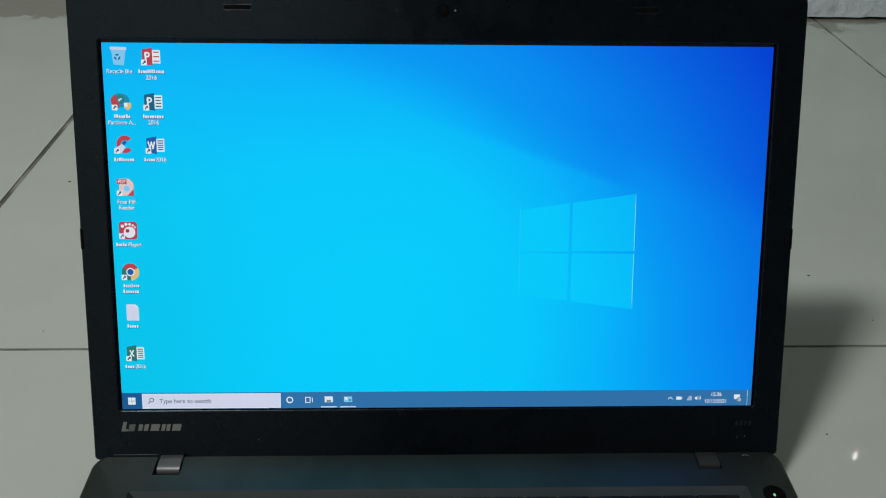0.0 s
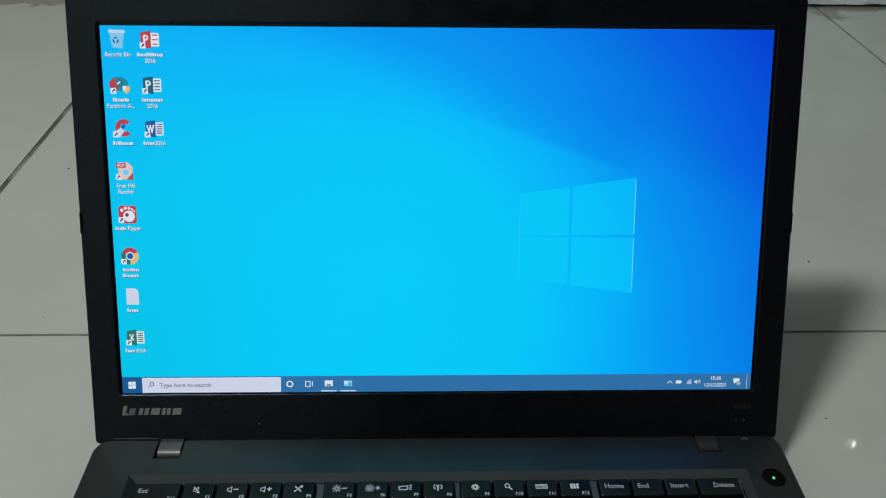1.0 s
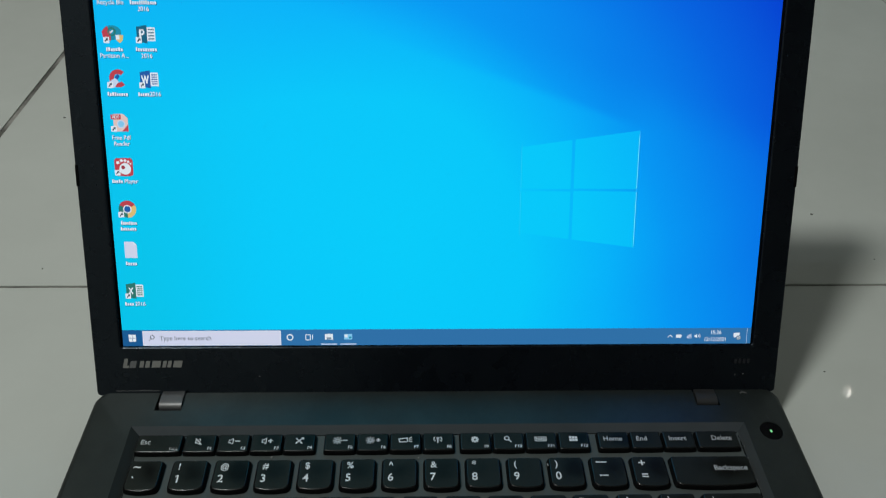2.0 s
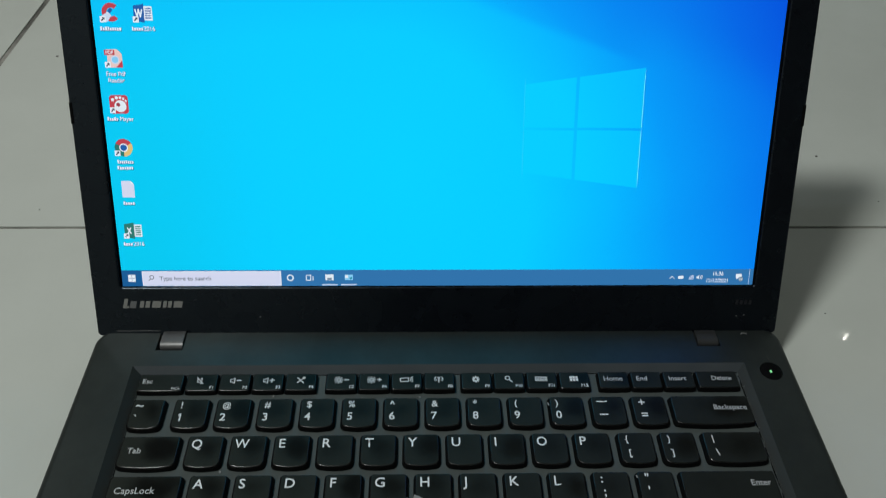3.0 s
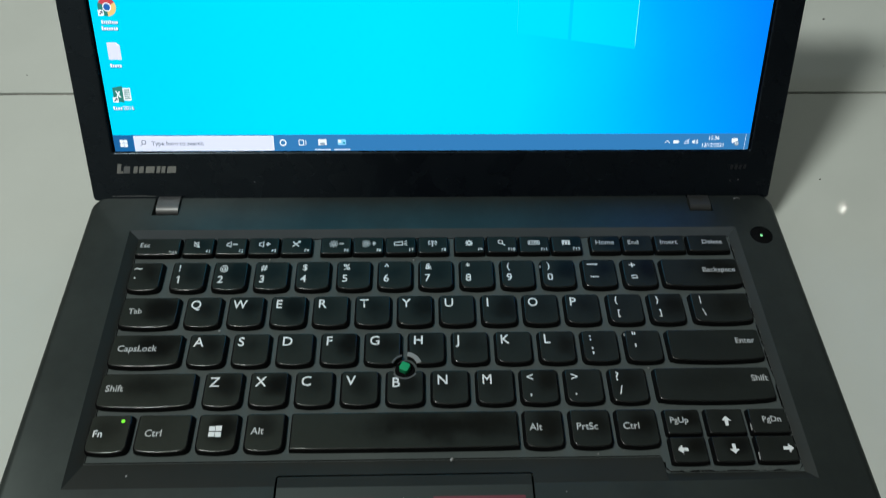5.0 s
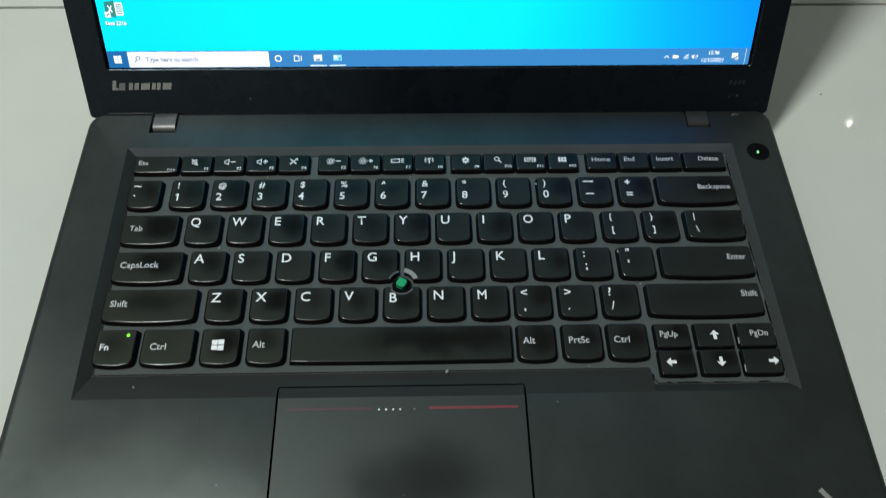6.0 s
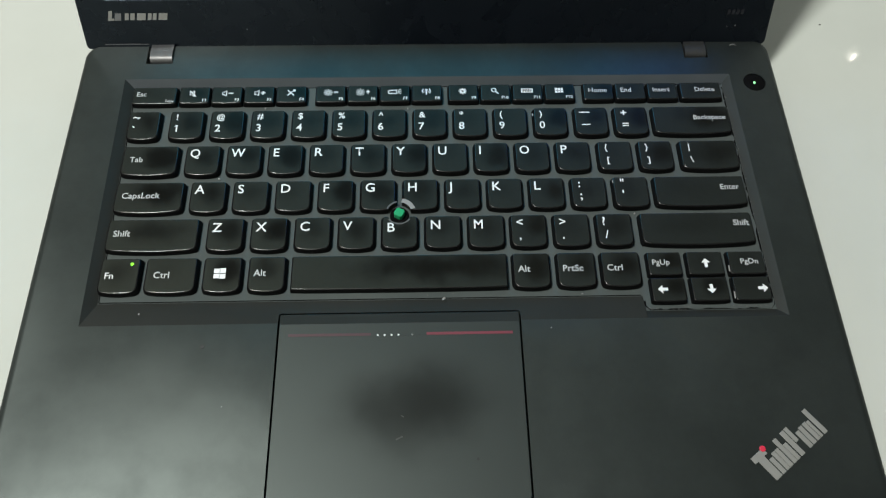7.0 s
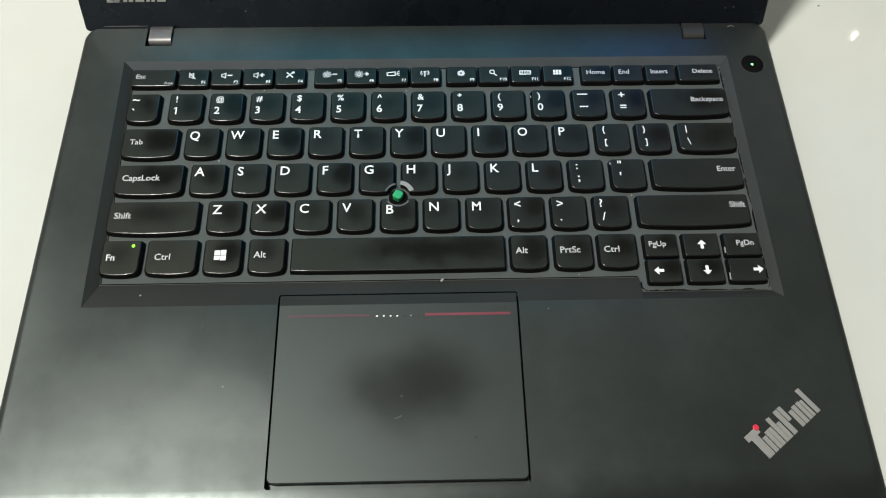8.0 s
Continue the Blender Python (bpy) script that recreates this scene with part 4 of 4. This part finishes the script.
def build_desktop(display):
    z1, z2, z3 = 0.00006, 0.00010, 0.00014
    names = list(UI)
    mats = [UI[n] for n in names]
    ix = {n: i for i, n in enumerate(names)}

    def piece(name, draw, label=""):
        bm = bmesh.new()
        draw(bm)
        used = sorted({f.material_index for f in bm.faces})
        for f in bm.faces:
            f.material_index = used.index(f.material_index)
        return part(name, bm, [mats[i] for i in used], display, label)

    mm = lambda pts: [(a / 1000, b / 1000) for a, b in pts]
    # the four lit panes of the desktop picture
    top = lambda u: 97.5 + (105.4 - 97.5) * (u - 37.6) / 55.7
    low = lambda u: 56.6 + (49.2 - 56.6) * (u - 37.8) / 55.1
    for u0, u1 in ((37.7, 61.4), (62.9, 93.1)):
        for up in (0, 1):
            pts = [(u0, 77.9), (u1, 77.7), (u1, top(u1)), (u0, top(u0))] if up else [(u0, low(u0)), (u1, low(u1)), (u1, 76.5), (u0, 76.7)]
            bm = bmesh.new()
            flat(bm, mm(pts), z1)
            part("light_pane", bm, PANE, display, "pale cyan light pane of the desktop picture")
            e = 0.25 if u1 > 90 else 0.2
            x = u1 - e if u1 > 90 else u0
            piece("pane_edge", lambda bm: flat(bm, mm([(x, pts[0][1] + 0.2), (x + e, pts[1][1] + 0.2), (x + e, pts[2][1] - 0.1), (x, pts[3][1] - 0.1)]), z2, ix["edge" if u1 > 90 else "cyan_tint"]))
    # task bar
    piece("taskbar", lambda bm: flat(bm, mm([(-154.7, 0), (154.7, 0), (154.7, 8.2), (-154.7, 8.2)]), z1, ix["bar"]), "blue task bar along the foot of the display")

    def start(bm):
        flat(bm, mm([(-154.7, 0), (-145.4, 0), (-145.4, 8.2), (-154.7, 8.2)]), z2, ix["bar_start"])
        for a, b in ((-1, 1), (1, 1), (-1, -1), (1, -1)):
            rect(bm, (-150.0 + a * 0.92) / 1000, (4.1 + b * 0.95) / 1000, 0.0017, 0.0017, z3, ix["white"])
    piece("start_button", start)

    def search(bm):
        flat(bm, mm([(-145.0, 0.2), (-78.0, 0.2), (-78.0, 7.7), (-145.0, 7.7)]), z2, ix["search_edge"])
        flat(bm, mm([(-144.7, 0.5), (-78.3, 0.5), (-78.3, 7.4), (-144.7, 7.4)]), z3, ix["search"])
        ring_patch(bm, -0.1404, 0.0046, 0.0008, 0.00115, z3 + 4e-5, 0, 360, 14, ix["ink"])
        rect(bm, -0.1416, 0.0033, 0.0014, 0.0003, z3 + 4e-5, ix["ink"], 45)
        letters(bm, "Type here to search", -0.1368, 0.0030, 0.0021, z3 + 4e-5, "LEFT", ix["text"])
    piece("search_box", search, "white search box")

    def search_ring(bm):
        ring_patch(bm, -0.0736, 0.0042, 0.0011, 0.0017, z2, index=ix["white"])

    def task_view(bm):
        for b in (-1.3, 1.3):
            rect(bm, -0.0648, 0.0042 + b / 1000, 0.0026, 0.0004, z2, ix["white"])
        for a in (-65.9, -63.7, -62.6):
            rect(bm, a / 1000, 0.0042, 0.0004, 0.0024, z2, ix["white"])

    def folder(bm):
        rect(bm, -0.0546, 0.0044, 0.0040, 0.0030, z2, ix["white"])
        rect(bm, -0.0546, 0.0036, 0.0022, 0.0011, z3, ix["grey"])

    def picture(bm):
        rect(bm, -0.0452, 0.0044, 0.0040, 0.0028, z2, ix["bin"])
        rect(bm, -0.0462, 0.0048, 0.0014, 0.0014, z3, ix["white"])
        rect(bm, -0.0442, 0.0040, 0.0012, 0.0010, z3, ix["sea"])

    for draw in (search_ring, task_view, folder, picture):
        piece("taskbar_button", draw)
    for a in (-54.6, -45.2):
        piece("open_mark", lambda bm: rect(bm, a / 1000, 0.0006, 0.0078, 0.0006, z2, ix["pale"]))

    def chevron(bm):
        for e in (-1, 1):
            rect(bm, 0.1142 + e * 0.0006, 0.0040, 0.0017, 0.00035, z2, ix["white"], -45 * e)

    def battery(bm):
        rect(bm, 0.1184, 0.0040, 0.0025, 0.0016, z2, ix["white"])
        rect(bm, 0.1199, 0.0040, 0.0004, 0.0008, z2, ix["white"])

    def signal(bm):
        for k in range(4):
            ring_patch(bm, 0.1250, 0.0028, 0.0006 * k + 0.0003, 0.0006 * k + 0.00065, z2, 92, 178, 6, ix["pale"])

    def speaker(bm):
        flat(bm, mm([(126.4, 3.5), (127.0, 3.5), (127.7, 2.8), (127.7, 5.2), (127.0, 4.5), (126.4, 4.5)]), z2, ix["white"])
        for k in (0.0007, 0.0014):
            ring_patch(bm, 0.1277, 0.0040, k, k + 0.0003, z2, -45, 45, 6, ix["white"])

    def clock(bm):
        letters(bm, "15:36", 0.1370, 0.0050, 0.0019, z2, "CENTER", ix["white"], 0.92)
        letters(bm, "12/12/2021", 0.1369, 0.0014, 0.0019, z2, "CENTER", ix["white"], 0.92)

    def notice(bm):
        rect(bm, 0.1475, 0.0047, 0.0030, 0.0020, z2, ix["white"])
        flat(bm, mm([(146.4, 3.8), (147.6, 3.8), (146.4, 2.9)]), z2, ix["white"])
        flat(bm, disc(0.1486, 0.0031, 0.0012, 14), z3, ix["grey"])
        letters(bm, "10", 0.1486, 0.0025, 0.0012, z3 + 4e-5, "CENTER", ix["white"])

    for draw in (chevron, battery, signal, speaker, notice):
        piece("tray_icon", draw)
    piece("taskbar_clock", clock)
    piece("show_desktop_line", lambda bm: rect(bm, 0.1527, 0.0041, 0.0002, 0.0082, z2, ix["pale"]))

    # desktop icons, a column and a half of them
    C1, C2 = -147.2, -132.8
    rows = [167.7, 147.4, 127.6, 107.9, 87.7, 67.9, 48.2, 28.1]

    shortcuts = []

    def draw_arrow(bm, u, v):
        rect(bm, (u - 3.0) / 1000, (v - 2.6) / 1000, 0.0026, 0.0026, z3, ix["white"])
        rect(bm, (u - 3.2) / 1000, (v - 2.8) / 1000, 0.0013, 0.0005, z3 + 4e-5, ix["ink"], 50)
        flat(bm, mm([(u - 3.3, v - 1.9), (u - 2.2, v - 3.0), (u - 2.2, v - 1.7)]), z3 + 4e-5, ix["ink"])

    arrow = lambda bm, u, v: shortcuts.append((u, v))

    def book(col, lines, mark="round"):
        def draw(bm, u, v):
            flat(bm, mm([(u + 0.2, v - 3.0), (u + 4.4, v - 3.0), (u + 4.4, v + 3.0), (u + 0.2, v + 3.0)]), z1, ix["white"])
            flat(bm, mm([(u - 3.8, v - 3.2), (u + 0.8, v - 4.0), (u + 0.8, v + 4.0), (u - 3.8, v + 3.2)]), z2, ix[col])
            for k in range(lines):
                rect(bm, (u + 2.6) / 1000, (v + 2.0 - k * 4.0 / max(1, lines - 1)) / 1000, 0.0026, 0.0005, z2, ix[col])
            if mark == "round":
                rect(bm, (u - 2.2) / 1000, v / 1000, 0.0008, 0.0042, z3, ix["white"])
                ring_patch(bm, (u - 1.5) / 1000, (v + 0.9) / 1000, 0.0006, 0.0013, z3, 0, 360, 10, ix["white"])
            for a, t in {"zigzag": ((-2.6, -75), (-1.9, 75), (-1.2, -75), (-0.5, 75)), "crossed": ((-1.5, 60), (-1.5, -60))}.get(mark, ()):
                rect(bm, (u + a) / 1000, v / 1000, 0.0036, 0.0006, z3, ix["white"], t)
            arrow(bm, u, v)
        return draw

    def bin_icon(bm, u, v):
        flat(bm, mm([(u - 2.4, v - 3.6), (u + 2.2, v - 3.9), (u + 3.4, v + 3.6), (u - 3.4, v + 3.9)]), z1, ix["bin"])
        flat(bm, mm([(u - 3.6, v + 3.0), (u + 3.6, v + 2.8), (u + 3.7, v + 4.2), (u - 3.7, v + 4.4)]), z2, ix["pale"])
        for a in (90, 210, 330):
            ring_patch(bm, (u - 0.6) / 1000, (v - 0.3) / 1000, 0.0007, 0.0014, z2, a - 40, a + 40, 6, ix["bin_dark"])

    def disk_icon(bm, u, v):
        flat(bm, mm(disc(u - 0.4, v + 0.6, 4.3, 22, 3.2)), z1, ix["sea"])
        flat(bm, mm([(u - 4.8, v + 1.2), (u - 2.4, v + 3.4), (u - 0.8, v + 0.6), (u - 1.0, v - 2.8), (u - 4.2, v - 2.4)]), z2, ix["red"])
        ring_patch(bm, (u - 0.4) / 1000, (v + 1.0) / 1000, 0.0012, 0.0019, z2, index=ix["leaf"])
        rect(bm, (u - 0.4) / 1000, (v + 1.0) / 1000, 0.0018, 0.0006, z3, ix["white"], 35)
        flat(bm, mm([(u + 1.2, v - 0.4), (u + 4.6, v - 0.4), (u + 4.4, v - 2.6), (u + 2.9, v - 4.0), (u + 1.4, v - 2.6)]), z2, ix["gold"])
        flat(bm, mm([(u + 1.2, v - 0.4), (u + 2.9, v - 0.4), (u + 2.9, v - 2.3), (u + 1.3, v - 2.3)]), z3, ix["white"])
        arrow(bm, u, v)

    def clean_icon(bm, u, v):
        ring_patch(bm, (u + 0.8) / 1000, (v + 0.4) / 1000, 0.0019, 0.0040, z1, 45, 315, 22, ix["red"])
        flat(bm, mm([(u - 4.2, v - 1.6), (u - 0.6, v + 0.6), (u + 1.0, v - 1.0), (u - 1.2, v - 3.8), (u - 3.4, v - 3.4)]), z2, ix["pale"])
        flat(bm, mm([(u - 0.8, v + 0.8), (u + 0.6, v + 2.4), (u + 1.6, v + 1.4), (u + 0.4, v - 0.2)]), z2, ix["navy"])
        arrow(bm, u, v)

    def pdf_icon(bm, u, v):
        flat(bm, mm([(u - 3.0, v - 3.8), (u + 3.6, v - 3.8), (u + 3.6, v + 2.2), (u + 1.6, v + 4.2), (u - 3.0, v + 4.2)]), z1, ix["skin"])
        flat(bm, mm([(u + 0.6, v - 3.8), (u + 3.6, v - 3.8), (u + 3.6, v - 0.6)]), z2, ix["red"])
        rect(bm, (u - 1.8) / 1000, (v + 2.8) / 1000, 0.0046, 0.0022, z2, ix["red"])
        letters(bm, "PDF", (u - 1.8) / 1000, (v + 2.1) / 1000, 0.0014, z3, "CENTER", ix["white"])
        ring_patch(bm, (u + 0.4) / 1000, (v - 0.4) / 1000, 0.0014, 0.0019, z2, index=ix["pale"])
        flat(bm, mm(disc(u + 0.4, v - 0.4, 1.4, 14)), z2, ix["bin"])
        arrow(bm, u, v)

    def foot_icon(bm, u, v):
        flat(bm, mm(round_rect(u - 4.2, u + 4.2, v - 4.2, v + 4.2, 1.4, 4)), z1, ix["red"])
        flat(bm, mm(disc(u + 0.6, v - 0.8, 2.7, 18)), z2, ix["white"])
        flat(bm, mm(disc(u - 0.3, v - 0.1, 0.9, 12)), z3, ix["maroon"])
        for a, b, r in ((-2.6, 2.1, 0.8), (-0.9, 3.0, 0.75), (0.8, 3.0, 0.65), (2.2, 2.5, 0.55), (3.2, 1.6, 0.45)):
            flat(bm, mm(disc(u + a, v + b, r, 10)), z2, ix["white"])
        arrow(bm, u, v)

    def ball_icon(bm, u, v):
        for a0, a1, c in ((30, 150, "red"), (150, 270, "leaf"), (270, 390, "gold")):
            ring_patch(bm, u / 1000, v / 1000, 0.0016, 0.0041, z1, a0, a1, 10, ix[c])
        flat(bm, mm(disc(u, v, 2.0, 16)), z2, ix["white"])
        flat(bm, mm(disc(u, v, 1.5, 16)), z3, ix["navy"])
        arrow(bm, u, v)

    def page_icon(bm, u, v):
        flat(bm, mm([(u - 2.9, v - 3.9), (u + 2.9, v - 3.9), (u + 2.9, v + 2.6), (u + 1.5, v + 4.0), (u - 2.9, v + 4.0)]), z1, ix["search"])
        flat(bm, mm([(u + 1.5, v + 2.6), (u + 2.9, v + 2.6), (u + 1.5, v + 4.0)]), z2, ix["white"])

    # icon, column, row, its caption line by line: words that can be read, or the widths of bars for names
    icons = [(bin_icon, C1, 0, ["Recycle Bin"]), (book("red", 3), C2, 0, [(11.6,), "2016"]), (disk_icon, C1, 1, [(7.0,), "Partition A..."]), (book("teal", 4), C2, 1, [(9.4,), "2016"]),
             (clean_icon, C1, 2, [(9.2,)]), (book("navy", 5, "zigzag"), C2, 2, [(5.0, " 2016")]), (pdf_icon, C1, 3, ["Free Pdf", "Reader"]), (foot_icon, C1, 4, [(4.6, " Player")]),
             (ball_icon, C1, 5, [(7.2,), (7.8,)]), (page_icon, C1, 6, [(5.8,)]), (book("leaf", 5, "crossed"), C1, 7, [(4.6, " 2016")])]
    for draw, u, row, lines in icons:
        piece("desktop_icon", lambda bm: draw(bm, u, rows[row]))
        rng = random.Random(row * 7 + int(-u))

        def caption(bm):
            for k, line in enumerate(lines):
                foot = rows[row] - 7.5 - 2.8 * k
                word, bar = (line, 0.0) if isinstance(line, str) else (line[1] if len(line) > 1 else "", line[0])
                wide = bar + len(word) * 1.05
                if word:
                    at, align = (u, "CENTER") if not bar else (u + wide / 2, "RIGHT")
                    letters(bm, word, (at + 0.2) / 1000, (foot - 0.25) / 1000, 0.0019, z1, align, ix["shade"], 0.92)
                    letters(bm, word, at / 1000, foot / 1000, 0.0019, z2, align, ix["white"], 0.92)
                x = -wide / 2
                end = x + bar
                while x < end - 0.5:
                    w = rng.uniform(0.75, 1.1)
                    h = 1.9 if x == -wide / 2 else rng.choice((1.3, 1.35, 1.4, 1.8))
                    rect(bm, (u + x + w / 2 + 0.2) / 1000, (foot - 0.25 + h / 2) / 1000, w * 0.00086, h / 1000, z1, ix["shade"])
                    rect(bm, (u + x + w / 2) / 1000, (foot + h / 2) / 1000, w * 0.0008, h / 1000 * 0.9, z2, ix["white"])
                    x += w + 0.1
        piece("icon_caption", caption)
    for u, v in shortcuts:
        piece("shortcut_arrow", lambda bm: draw_arrow(bm, u, v))


build_base()
build_trackpad()
build_keyboard()
build_power_button()
build_badge()
build_hinges()
build_desktop(build_lid())
